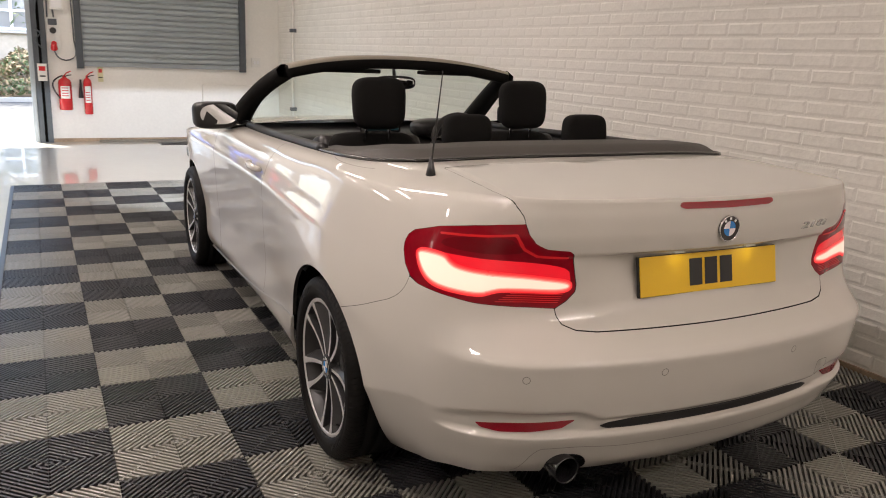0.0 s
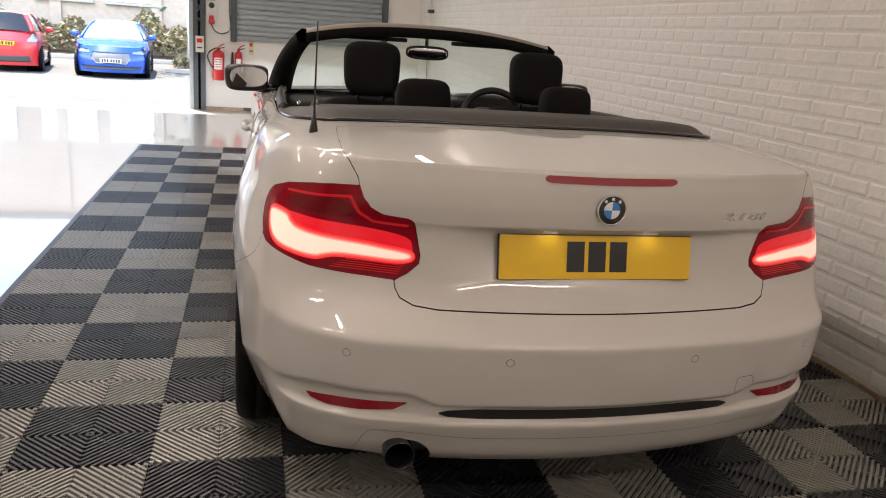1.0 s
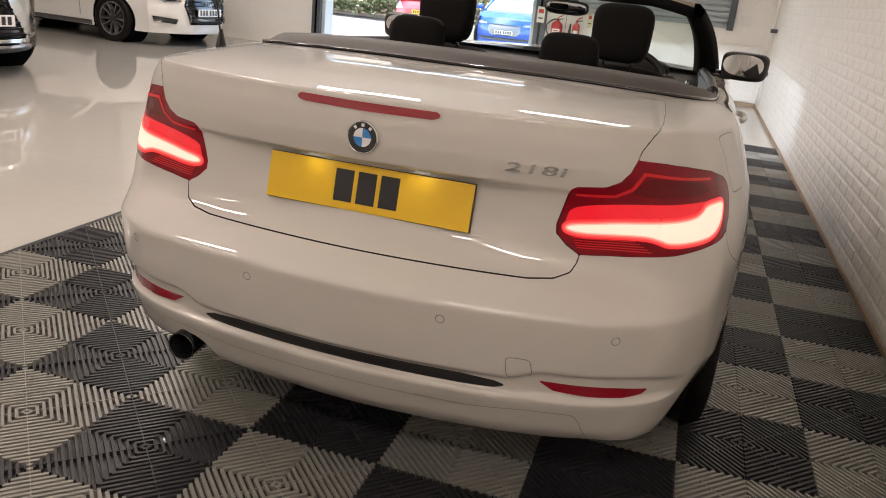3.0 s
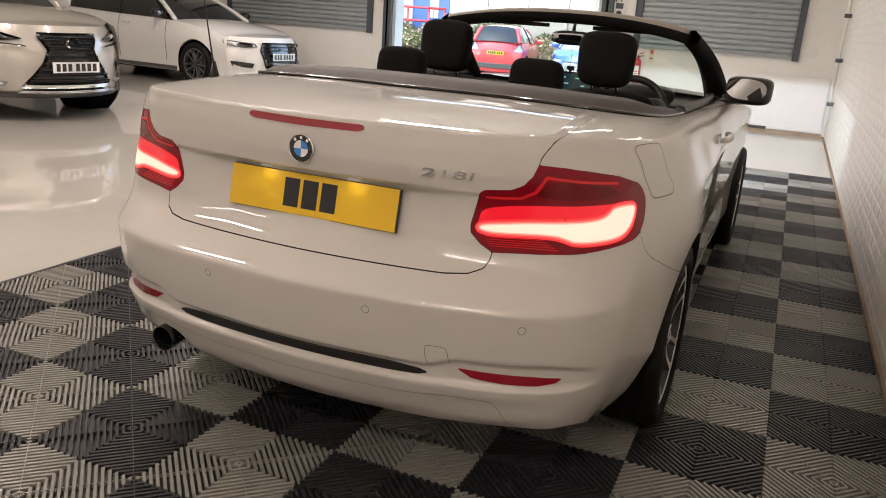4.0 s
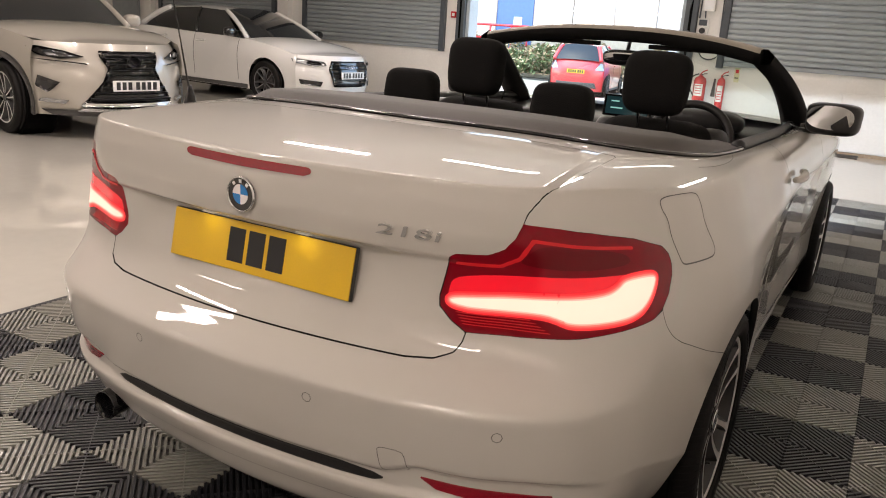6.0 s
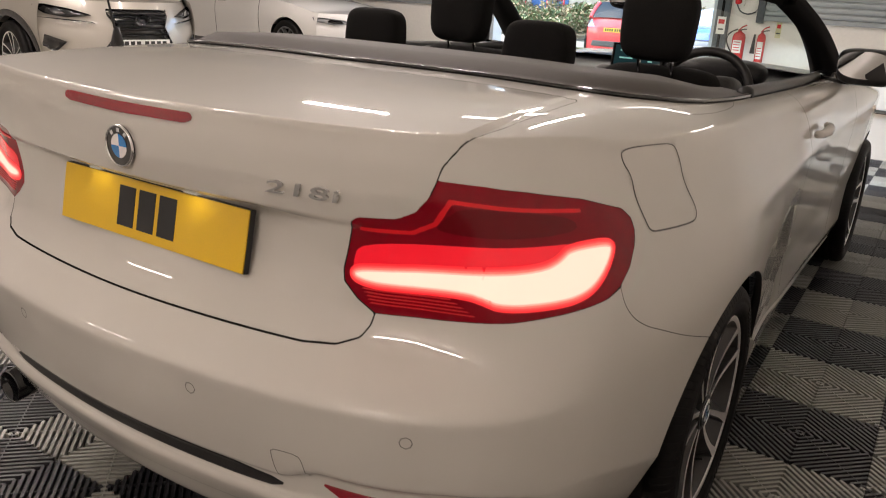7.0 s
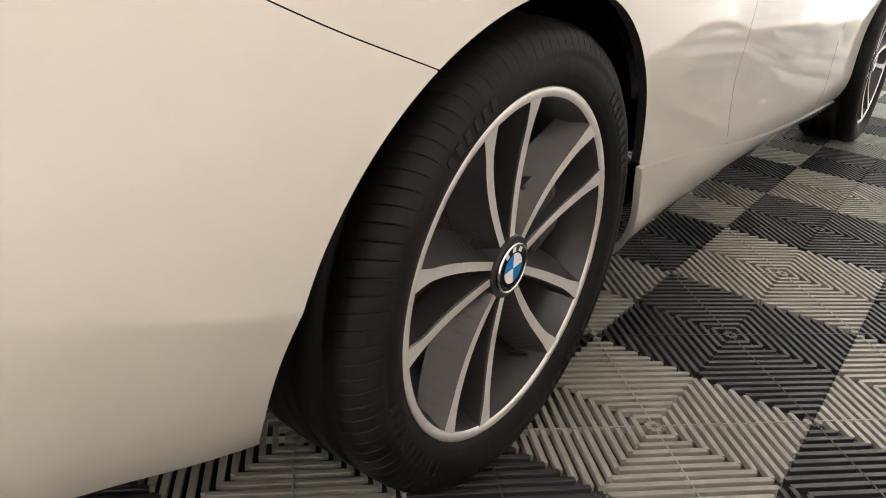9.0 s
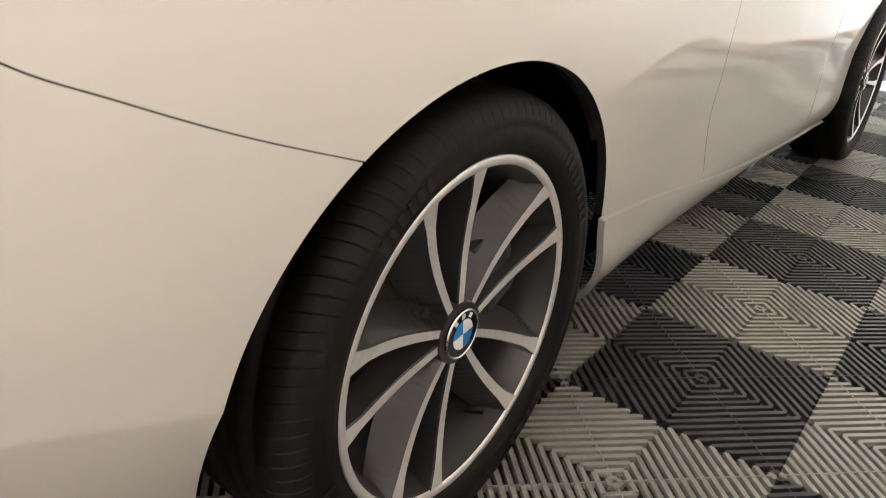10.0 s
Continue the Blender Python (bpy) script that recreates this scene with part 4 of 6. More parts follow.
# roof cover round the back of the cabin
_ix = hermite((0, 0.35, 0.7, 0.9, 1.1, 1.3, 1.6, 2.1), (0, 0.30, 0.50, 0.57, 0.60, 0.62, 0.64, 0.66))
_iy = hermite((0, 0.35, 0.7, 0.9, 1.1, 1.3, 1.6, 2.1), (0.03, 0.03, 0.035, 0.07, 0.13, 0.20, 0.33, 0.60))
_sa = np.linspace(-2.0, 2.0, 200)
outer = inner_edge(_sa)
inner = np.stack([np.sign(_sa) * _ix(np.abs(_sa)), _iy(np.abs(_sa)), outer[:, 2]], 1)
rows = []
for tau, dz in ((0.0, -0.02), (0.0, 0.003), (0.03, 0.008), (0.06, 0.009), (0.09, 0.008), (0.12, 0.012), (0.22, 0.024), (0.30, 0.030), (0.34, 0.0315), (0.5, 0.032), (0.62, 0.032), (0.85, 0.031), (0.94, 0.028), (1.0, 0.018), (1.0, -0.06)):
    fade = 1 - 0.75 * smoothstep(1.1, 2.0, np.abs(_sa))
    r = outer * (1 - tau) + inner * tau
    r[:, 2] = outer[:, 2] + dz * (fade if dz > 0.01 else 1)
    rows.append(r)
g = np.array(rows)
_f = grid_faces(len(rows), 200)[:, ::-1]
mesh_object("roof_cover", g.reshape(-1, 3), _f, M_ROOF, car, True, "dark grey folded-roof cover")
v, f = tube(np.stack([outer[:, 0] * 1.0, outer[:, 1] - 0.002, outer[:, 2] + 0.004], 1), 0.005, 8)
mesh_object("cover_seal", v, f, M_GLOSS_BLACK, car)
# shut line where the cover's surround meets the quarter panels
for side in (1, -1):
    q = polyline([(1.31, 1.135), (1.46, 1.085), (1.595, 1.058), (1.69, 1.050), (1.76, 1.056), (1.79, 1.075), (1.795, 1.10)], 40)
    seam("cover_shut_line", q * (side, 1), M_SHUT2, car, 0.003, False)
# black seal along the door tops
for side in (1, -1):
    a = np.linspace(2.0, 3.62, 40)
    o = inner_edge(side * a)
    pts = np.stack([o[:, 0] - side * 0.018, o[:, 1], o[:, 2] + 0.006], 1)
    v, f = tube(pts, 0.020, 10)
    mesh_object("door_seal", v, f, M_BLACK_PLASTIC, car)
# cabin lining
_sa = np.linspace(-3.66, 3.66, 200)
o = inner_edge(_sa)
c0 = np.array((0, 0.9, 0))
rows = [o - (0, 0, 0.004)]
for kx, z in ((0.955, 0.955), (0.93, 0.80), (0.92, 0.45), (0.85, 0.36), (0.02, 0.35)):
    r = c0 + (o - c0) * (kx, kx, 0)
    r[:, 2] = np.minimum(z, o[:, 2] - 0.004)
    rows.append(r)
mesh_object("cabin_lining", np.array(rows).reshape(-1, 3), grid_faces(6, 200), M_BLACK_PLASTIC, car)


def pillow(name, m, size, mat, parent, p=(4, 4, 4), n=(28, 18), taper=0.0, label=""):
    """A cushion: a box with softly swelling faces; taper narrows its foot."""
    u, w = np.meshgrid(np.linspace(-np.pi, np.pi, n[0], endpoint=False), np.linspace(-np.pi / 2, np.pi / 2, n[1]), indexing="ij")
    sp = lambda a, e: np.sign(a) * np.abs(a) ** (2 / e)
    z = sp(np.sin(w), p[2])
    x = sp(np.cos(w), p[2]) * sp(np.cos(u), p[0]) * (1 + taper * z)
    y = sp(np.cos(w), p[2]) * sp(np.sin(u), p[1])
    v = np.stack([x * size[0] / 2, y * size[1] / 2, z * size[2] / 2], -1)
    k = v.transpose(1, 0, 2)
    ob = mesh_object(name, k.reshape(-1, 3), grid_faces(n[1], n[0], True), mat, parent, True, label)
    ob.matrix_basis = m
    return ob


for sx in (-0.37, 0.372):
    seat = empty("front_seat", None, car)
    seat.matrix_basis = pose(sx, 0.89, 0)
    pillow("headrest", pose(0, -0.06, 1.150, -6), (0.240, 0.105, 0.228), M_FABRIC, seat, (5, 3, 4), taper=0.04)
    for px in (-0.055, 0.055):
        v, f = tube([(px, -0.035, 0.98), (px, -0.05, 1.02), (px, -0.06, 1.08)], 0.006, 10)
        mesh_object("headrest_post", v, f, M_CHROME, seat)
    pillow("backrest", pose(0, 0.0, 0.74, -10), (0.50, 0.17, 0.56), M_FABRIC, seat, (5, 3, 5), taper=-0.06)
    for q in (-0.2, 0.2):
        pillow("side_bolster", pose(q, 0.05, 0.76, -10), (0.11, 0.2, 0.48), M_LEATHER, seat, (3, 3, 5))
    pillow("seat_cushion", pose(0, 0.34, 0.46, 6), (0.50, 0.52, 0.16), M_FABRIC, seat, (5, 5, 3))
for sx in (-0.268, 0.272):
    seat = empty("rear_seat", None, car)
    seat.matrix_basis = pose(sx, 0.19, 0)
    pillow("headrest", pose(0, 0, 1.095, -4), (0.196, 0.085, 0.125), M_FABRIC, seat, (5, 3, 4), taper=-0.06)
    pillow("backrest", pose(0, 0.06, 0.76, -8), (0.50, 0.15, 0.50), M_FABRIC, seat, (5, 3, 5))

# windscreen frame
hx = np.linspace(-1, 1, 41)
hdr = np.stack([0.620 * hx, 1.445 + 0.06 * (1 - hx**2), 1.276 + 0.060 * (1 - np.abs(hx) ** 2.4)], 1)
sec = [(-0.050, -0.048), (-0.060, 0.000), (-0.046, 0.015), (0.03, 0.020), (0.062, 0.006), (0.062, -0.012), (0.035, -0.050)]
g = np.array([[(x, y + dy, z + dz) for dy, dz in sec] for x, y, z in hdr])
ob = mesh_object("windscreen_header", g.reshape(-1, 3), [tuple(q) for q in grid_faces(41, 7, True)] + [tuple(range(7))[::-1], tuple(range(280, 287))], [M_FABRIC, M_HEADTOP], car)
for p in ob.data.polygons:
    if p.index < 280 and p.index % 7 in (1, 2):
        p.material_index = 1
for side in (1, -1):
    t = np.linspace(0, 1, 24)[:, None]
    top, foot = np.array((side * 0.622, 1.42, 1.262)), np.array((side * 0.735, 2.06, 0.945))
    ctr = top * (1 - t) + foot * t
    ctr[:, 0:1] += side * 0.014 * np.sin(np.pi * t)
    ctr[:, 2:3] += 0.030 * np.sin(np.pi * t)
    ww = 0.066 + 0.022 * t[:, 0] ** 2
    sec = [(0.6, -0.4), (0.75, 0.1), (0.3, 0.5), (-0.5, 0.45), (-0.8, 0.0), (-0.3, -0.5)]
    g = np.array([[(c[0] + side * a * k, c[1] + 0.6 * b * k, c[2] + b * k) for a, b in sec] for c, k in zip(ctr, ww)])
    mesh_object("windscreen_pillar", g.reshape(-1, 3), grid_faces(24, 6, True), M_FABRIC, car)
u, w = np.meshgrid(hx, np.linspace(0, 1, 12), indexing="ij")
foot = np.stack([0.735 * hx, 2.06 + 0.20 * (1 - hx**2), 0.945 + 0.02 * (1 - hx**2)], 1)
g = hdr[:, None] * (1 - w[..., None]) + foot[:, None] * w[..., None]
g[..., 2] += 0.03 * np.sin(np.pi * w)
wind = mesh_object("windscreen", g.reshape(-1, 3), grid_faces(41, 12), M_GLASS, car)
wind.visible_shadow = False
for sx in (-0.30, 0.33):
    bm = bmesh.new()
    box(bm, sx - 0.19, sx + 0.19, 1.46, 1.56, 1.262, 1.282, 0.006)
    part("sun_visor", bm, M_FABRIC, car)
# rear-view mirror with a small heart hanging from it
mm = pose(0.015, 1.56, 1.215, 4, 0, -6)
pillow("rear_view_mirror", mm, (0.225, 0.035, 0.072), M_BLACK_PLASTIC, car, (4, 4, 3.2), label="black rear-view mirror")
pillow("mirror_glass", mm @ pose(0, -0.013, 0), (0.208, 0.014, 0.058), M_MIRROR, car, (4, 3, 3.2))
v, f = tube([(0.015, 1.575, 1.24), (0.015, 1.59, 1.29)], 0.009, 10)
mesh_object("mirror_stem", v, f, M_BLACK_PLASTIC, car)
v, f = tube([(0.02, 1.57, 1.185), (0.021, 1.57, 1.075)], 0.0012, 6)
mesh_object("ornament_cord", v, f, M_BLACK_PLASTIC, car)
t = np.linspace(0, 2 * np.pi, 40, endpoint=False)
hp = np.stack([16 * np.sin(t) ** 3, 13 * np.cos(t) - 5 * np.cos(2 * t) - 2 * np.cos(3 * t) - np.cos(4 * t)], 1) * 0.00125
bm = bmesh.new()
fv = [bm.verts.new((x, 0, z)) for x, z in hp]
fc = bm.faces.new(fv)
ex = bmesh.ops.extrude_face_region(bm, geom=[fc])
bmesh.ops.translate(bm, verts=[e for e in ex["geom"] if isinstance(e, bmesh.types.BMVert)], vec=(0, 0.008, 0))
heart = part("heart_ornament", bm, M_FABRIC, car, "small dark heart hanging from the mirror")
heart.matrix_basis = pose(0.022, 1.566, 1.06)
# dashboard, screen, wheel, console
yy, xx = np.meshgrid(np.linspace(0, 1, 14), np.linspace(-1, 1, 30), indexing="ij")
prof_y = hermite((0, 0.1, 0.2, 0.35, 0.6, 1), (1.74, 1.70, 1.68, 1.72, 1.9, 2.22))(yy)
prof_z = hermite((0, 0.1, 0.2, 0.35, 0.6, 1), (0.60, 0.76, 0.86, 0.905, 0.925, 0.94))(yy)
mesh_object("dashboard", np.stack([xx * 0.71, prof_y + 0.02 * (1 - xx**2), prof_z + 0.012 * np.exp(-(((xx - 0.5) / 0.22) ** 2)) * yy], -1).reshape(-1, 3), grid_faces(14, 30), M_LEATHER, car)
pillow("instrument_hood", pose(0.37, 1.72, 0.955), (0.36, 0.18, 0.11), M_LEATHER, car, (3, 3, 3))
sm = pose(0.0, 1.72, 0.985, -8)
bm = bmesh.new()
box(bm, -0.12, 0.12, 0, 0.02, -0.052, 0.052, 0.006, sm)
part("dash_screen", bm, M_GLOSS_BLACK, car)
bm = bmesh.new()
box(bm, -0.105, 0.105, -0.002, -0.0005, -0.042, 0.042, 0, sm)
part("screen_face", bm, M_SCREEN, car)
for kx, kz, kw in ((-0.06, 0.02, 0.04), (0.03, 0.018, 0.03), (-0.05, -0.012, 0.06), (0.06, -0.02, 0.02)):
    bm = bmesh.new()
    box(bm, kx - kw / 2, kx + kw / 2, -0.0032, -0.0022, kz - 0.003, kz + 0.003, 0, sm)
    part("screen_bar", bm, M_SCREENBAR, car)
an = np.linspace(0, 2 * np.pi, 49)
wm = Matrix.Translation((0.375, 1.43, 0.882)) @ Matrix.Rotation(radians(-24), 4, "X")
v, f = tube([tuple(wm @ Vector((0.178 * math.cos(q), 0, 0.178 * math.sin(q)))) for q in an], 0.018, 12)
sw = mesh_object("steering_wheel", v, f, M_LEATHER, car)
pillow("wheel_boss", wm @ pose(0, 0.01, -0.005), (0.17, 0.06, 0.13), M_LEATHER, car, (3, 3, 3))
for q in (8, 172, 270):
    a = radians(q)
    v, f = tube([tuple(wm @ Vector((r * math.cos(a), 0.005, r * math.sin(a)))) for r in (0.06, 0.12, 0.175)], (0.018, 0.013, 0.014), 10)
    mesh_object("wheel_spoke", v, f, M_LEATHER, car)
for q in (-0.045, 0.045):
    v, f = lathe([(0.0, 0.038), (0.006, 0.036), (0.006, 0.030), (0.0, 0.03)], 30)
    v = v.reshape(-1, 3)
    mesh_object("dial_ring", np.stack([0.37 + 1.1 * q + v[:, 1], 1.645 - v[:, 0], 0.94 + v[:, 2]], 1), f, M_CHROME, car)
bm = bmesh.new()
box(bm, -0.13, 0.13, 0.75, 1.72, 0.35, 0.62, 0.03)
part("centre_console", bm, M_LEATHER, car)
for side in (1, -1):
    v, f = tube([(side * 0.655, 1.38, 0.93), (side * 0.648, 1.46, 0.935), (side * 0.655, 1.54, 0.925)], (0.008, 0.013, 0.008), 10)
    mesh_object("inner_handle", v, f, M_CHROME, car)
# door mirrors
for side in (1, -1):
    mir = empty("door_mirror", None, car)
    mir.matrix_basis = pose(side * 0.902, 1.72, 1.022, 0, 0, side * -6)
    pillow("mirror_housing", pose(0, 0.045, 0), (0.222, 0.13, 0.136), M_BLACK_PLASTIC, mir, (4.5, 2.6, 4.5), taper=0.03)
    pillow("mirror_cap", pose(side * 0.012, 0.115, 0.008), (0.15, 0.06, 0.09), M_GLOSS_BLACK, mir, (3, 2.4, 3), label="gloss black mirror cap")
    q = rounded([(-0.094, -0.050), (0.094, -0.050), (0.094, 0.052), (-0.094, 0.052)], 3)
    bm = bmesh.new()
    face = bm.faces.new([bm.verts.new((side * a, 0, b)) for a, b in q])
    ex = bmesh.ops.extrude_face_region(bm, geom=[face])
    bmesh.ops.translate(bm, verts=[v for v in ex["geom"] if isinstance(v, bmesh.types.BMVert)], vec=(0, 0.012, 0))
    part("mirror_glass", bm, M_MIRROR, mir).matrix_basis = pose(side * -0.004, -0.022, 0.008, 3, 0, side * 4)
    v, f = tube([(side * -0.06, 0.05, -0.05), (side * -0.14, 0.06, -0.055), (side * -0.20, 0.07, -0.07)], (0.022, 0.024, 0.034), 12)
    mesh_object("mirror_foot", v, f, M_GLOSS_BLACK, mir)
# headlamps, hidden from behind but lit
for sx in (-0.66, 0.66):
    pillow("headlamp", pose(sx, 3.26, 0.66, 0, 0, -20 * np.sign(sx)), (0.36, 0.14, 0.15), M_GLOSS_BLACK, car, (3, 3, 3))

# unseen plates added ahead of the nose to cut the beams off above
for hx in (-0.62, 0.70):
    bm = bmesh.new()
    box(bm, hx - 0.30, hx + 0.30, 3.545, 3.72, 0.6605, 0.6645, 0.001, car.matrix_basis.inverted())
    part("beam_blocker", bm, M_BLACK_PLASTIC, car)

# ---------------------------------------------------------------- the showroom
WEST, SOUTH, NORTH, EAST, TOP = -14.4, -5.0, 9.825, 1.66, 3.6


def structure(name, bm, mat, label, smooth=False):
    return tagged(part(name, bm, mat, None, "", smooth), label, name.split("_")[0], kind="structure")


bm = bmesh.new()
box(bm, WEST - 0.3, EAST + 0.3, SOUTH - 0.3, NORTH + 0.28, -0.25, -0.012)
structure("floor", bm, M_FLOOR, "polished cream resin floor with light scuffs")
for k, (x0, x1, z0, z1) in enumerate(((WEST, -5.25, -0.02, TOP), (-1.70, EAST, -0.02, TOP), (-5.25, -1.70, 3.05, TOP))):
    bm = bmesh.new()
    box(bm, x0, x1, NORTH, NORTH + 0.25, z0, z1)
    structure("wall_north", bm, M_WALL, "white painted wall with roller shutters")
bm = bmesh.new()
box(bm, WEST - 0.3, EAST + 0.3, SOUTH - 0.3, SOUTH, -0.02, TOP)
structure("wall_south", bm, M_WALL, "plain white painted wall")
bm = bmesh.new()
box(bm, WEST - 0.3, WEST, SOUTH, NORTH + 0.25, -0.02, TOP)
structure("wall_west", bm, M_WALL, "plain white painted wall")
bm = bmesh.new()
box(bm, WEST - 0.3, EAST + 0.3, SOUTH - 0.3, NORTH + 0.25, TOP, TOP + 0.2)
structure("ceiling", bm, M_WALL, "plain white painted ceiling")

# door opening: steel guides and the pale reveal
for x0, x1, mat in ((-5.40, -5.25, M_DARKFRAME), (-1.70, -1.53, M_DARKFRAME)):
    bm = bmesh.new()
    box(bm, x0, x1, NORTH - 0.10, NORTH - 0.002, -0.018, 3.2, 0.006)
    guide = structure("door_frame", bm, mat, "dark grey steel roller-door guide beside the opening")
    bm = bmesh.new()
    c = (x0 + x1) / 2
    # raised near-black strip stands for the shaded slot
    box(bm, c - 0.018, c + 0.018, NORTH - 0.104, NORTH - 0.098, 0.0, 3.1)
    part("guide_slot", bm, M_INNER, guide)
for x0, x1 in ((-5.25, -5.19), (-1.76, -1.70)):
    bm = bmesh.new()
    box(bm, x0, x1, NORTH - 0.03, NORTH + 0.26, -0.018, 3.05, 0.004)
    structure("trim", bm, M_REVEAL, "pale grey-blue steel door jamb")


def shutter(x0, x1, z0, n):
    """A closed roller shutter: guides each side, bottom rail and bowed slats."""
    s = empty("roller_shutter", pose((x0 + x1) / 2, NORTH, 0))
    tagged(s, "closed grey steel roller shutter in dark guides on a white wall", "shutter", "roller shutters")
    w = (x1 - x0) / 2
    pitch = 0.0755
    prof = [(0.0, 0.0), (-0.006, 0.004), (-0.015, 0.018), (-0.019, 0.036), (-0.015, 0.056), (-0.006, 0.070), (0.0, 0.0745)]
    me = None
    for k in range(n):
        if me is None:
            v = [(x, -0.03 + a, b) for x in (-w + 0.05, w - 0.05) for a, b in prof]
            f = [(i, i + 1, i + 8, i + 7) for i in range(6)]
            slat = mesh_object("slat", v, [q[::-1] for q in f], M_SHUTTER, s)
            me = slat.data
        else:
            slat = new("slat", me)
            slat.parent = s
        slat.location = (0, 0, z0 + 0.06 + pitch * k)
    bm = bmesh.new()
    box(bm, -w + 0.05, w - 0.05, -0.05, -0.012, z0 + 0.0, z0 + 0.058, 0.004)
    part("bottom_rail", bm, M_SHUTTER, s)
    for side in (-1, 1):
        bm = bmesh.new()
        box(bm, side * w - 0.045, side * w + 0.045, -0.075, 0.0, z0 - 0.03, z0 + pitch * n + 0.1, 0.005)
        part("guide", bm, M_DARKFRAME, s)
    return s


shutter(-1.13, 1.10, 1.03, 30)
shutter(-8.62, -5.68, 0.94, 31)
shutter(-12.42, -9.36, 0.94, 31)
bm = bmesh.new()
box(bm, -13.9, -13.1, NORTH - 0.06, NORTH, 0.94, 3.3, 0.005)
structure("trim", bm, M_SHUTTER, "grey steel shutter edge")
# piers between the shutters
for x0, x1 in ((-9.20, -8.95), (-12.85, -12.62)):
    bm = bmesh.new()
    box(bm, x0, x1, NORTH - 0.14, NORTH, -0.018, TOP, 0.006)
    structure("pier", bm, M_WALL, "white painted steel column by the wall")

# low white panel, floor strip and grubby skirting by the north wall
bm = bmesh.new()
box(bm, 0.50, 1.60, NORTH - 0.045, NORTH - 0.001, 0.05, 0.81, 0.006)
tagged(part("wall_panel", bm, M_WALL), "low white panel fixed to the wall", "panel")
bm = bmesh.new()
box(bm, -0.95, 0.42, NORTH - 0.16, NORTH - 0.02, -0.018, 0.012, 0.004)
tagged(part("floor_strip", bm, M_PLANK), "grey timber strip lying along the wall's foot", "strip")
bm = bmesh.new()
box(bm, -1.53, EAST, NORTH - 0.012, NORTH - 0.001, -0.018, 0.035, 0.003)
structure("baseboard", bm, M_DIRT, "brownish stained skirting at the wall's foot")


def extinguisher(x, r, z0, z1, horn):
    e = empty("fire_extinguisher", pose(x, NORTH - r - 0.02, 0))
    tagged(e, "red fire extinguisher hung on the white wall, pale label" if not horn else "slim red fire extinguisher with black horn on the wall", "extinguisher", "fire extinguishers")
    v, f = lathe([(z0, 0.0), (z0, r * 0.9), (z0 + 0.012, r), (z1 - 0.10, r), (z1 - 0.06, r * 0.86), (z1 - 0.035, r * 0.45), (z1 - 0.03, r * 0.3), (z1, r * 0.28), (z1, 0)], 28)
    v = v.reshape(-1, 3)
    mesh_object("cylinder", np.stack([v[:, 1], v[:, 2], v[:, 0]], 1), f[:, ::-1], M_RED, e)
    an = np.linspace(-2.3, -0.85, 10)
    lab = np.array([[(1.01 * r * math.cos(q), 1.01 * r * math.sin(q), z) for q in an] for z in (z0 + 0.16, z1 - 0.14)])
    mesh_object("label_band", lab.reshape(-1, 3), grid_faces(2, 10), M_LABEL, e)
    for k in range(4):
        zz = z0 + 0.19 + 0.035 * k
        bar = np.array([[(1.02 * r * math.cos(q), 1.02 * r * math.sin(q), z) for q in np.linspace(-2.1, -1.1, 6)] for z in (zz, zz + 0.012)])
        mesh_object("plain_bar", bar.reshape(-1, 3), grid_faces(2, 6), M_RED, e)
    v, f = tube([(-0.01, -0.02, z1 - 0.01), (0.03, -0.03, z1 + 0.035), (0.085, -0.03, z1 + 0.06)], 0.008, 8)
    mesh_object("lever", v, f, M_RED, e)
    v, f = tube([(0.0, -0.02, z1 - 0.015), (0.05, -0.03, z1 + 0.005), (0.09, -0.03, z1 + 0.01)], 0.007, 8)
    mesh_object("carry_handle", v, f, M_BLACK_PLASTIC, e)
    if horn:
        v, f = tube([(-r - 0.03, -0.03, z1 - 0.05), (-r - 0.035, -0.03, z1 - 0.17), (-r - 0.035, -0.03, z1 - 0.30)], (0.012, 0.02, 0.032), 12)
        mesh_object("horn", v, f, M_BLACK_PLASTIC, e)
    else:
        t = np.linspace(0, 1, 24)
        v, f = tube(np.stack([-0.02 - 0.16 * np.sin(np.pi * t) ** 0.8 * (1 - 0.4 * t), 0 * t - 0.05, z1 - 0.0 - 0.36 * t + 0.03 * np.sin(np.pi * t)], 1), 0.010, 8)
        mesh_object("hose", v, f, M_BLACK_PLASTIC, e)
    bm = bmesh.new()
    box(bm, -0.03, 0.03, r * 0.8, r + 0.02, z1 - 0.14, z1 - 0.09)
    part("bracket", bm, M_DARKFRAME, e)


extinguisher(-1.345, 0.085, 0.435, 0.90, False)
extinguisher(-1.06, 0.055, 0.375, 0.90, True)


def wall_box(name, label, category, x0, x1, z0, z1, mat, depth=0.05, y=NORTH, marks=()):
    e = empty(name, pose((x0 + x1) / 2, y, (z0 + z1) / 2))
    tagged(e, label, category)
    w, h = (x1 - x0) / 2, (z1 - z0) / 2
    bm = bmesh.new()
    box(bm, -w, w, -depth, -0.001, -h, h, min(0.004, depth / 3))
    part("body", bm, mat, e)
    for kind, mx, mz, mw, mh, md, mm in marks:
        bm = bmesh.new()
        box(bm, mx - mw / 2, mx + mw / 2, -depth - md, -depth + 0.001, mz - mh / 2, mz + mh / 2, min(0.003, md / 3))
        part(kind, bm, mm, e)
    return e


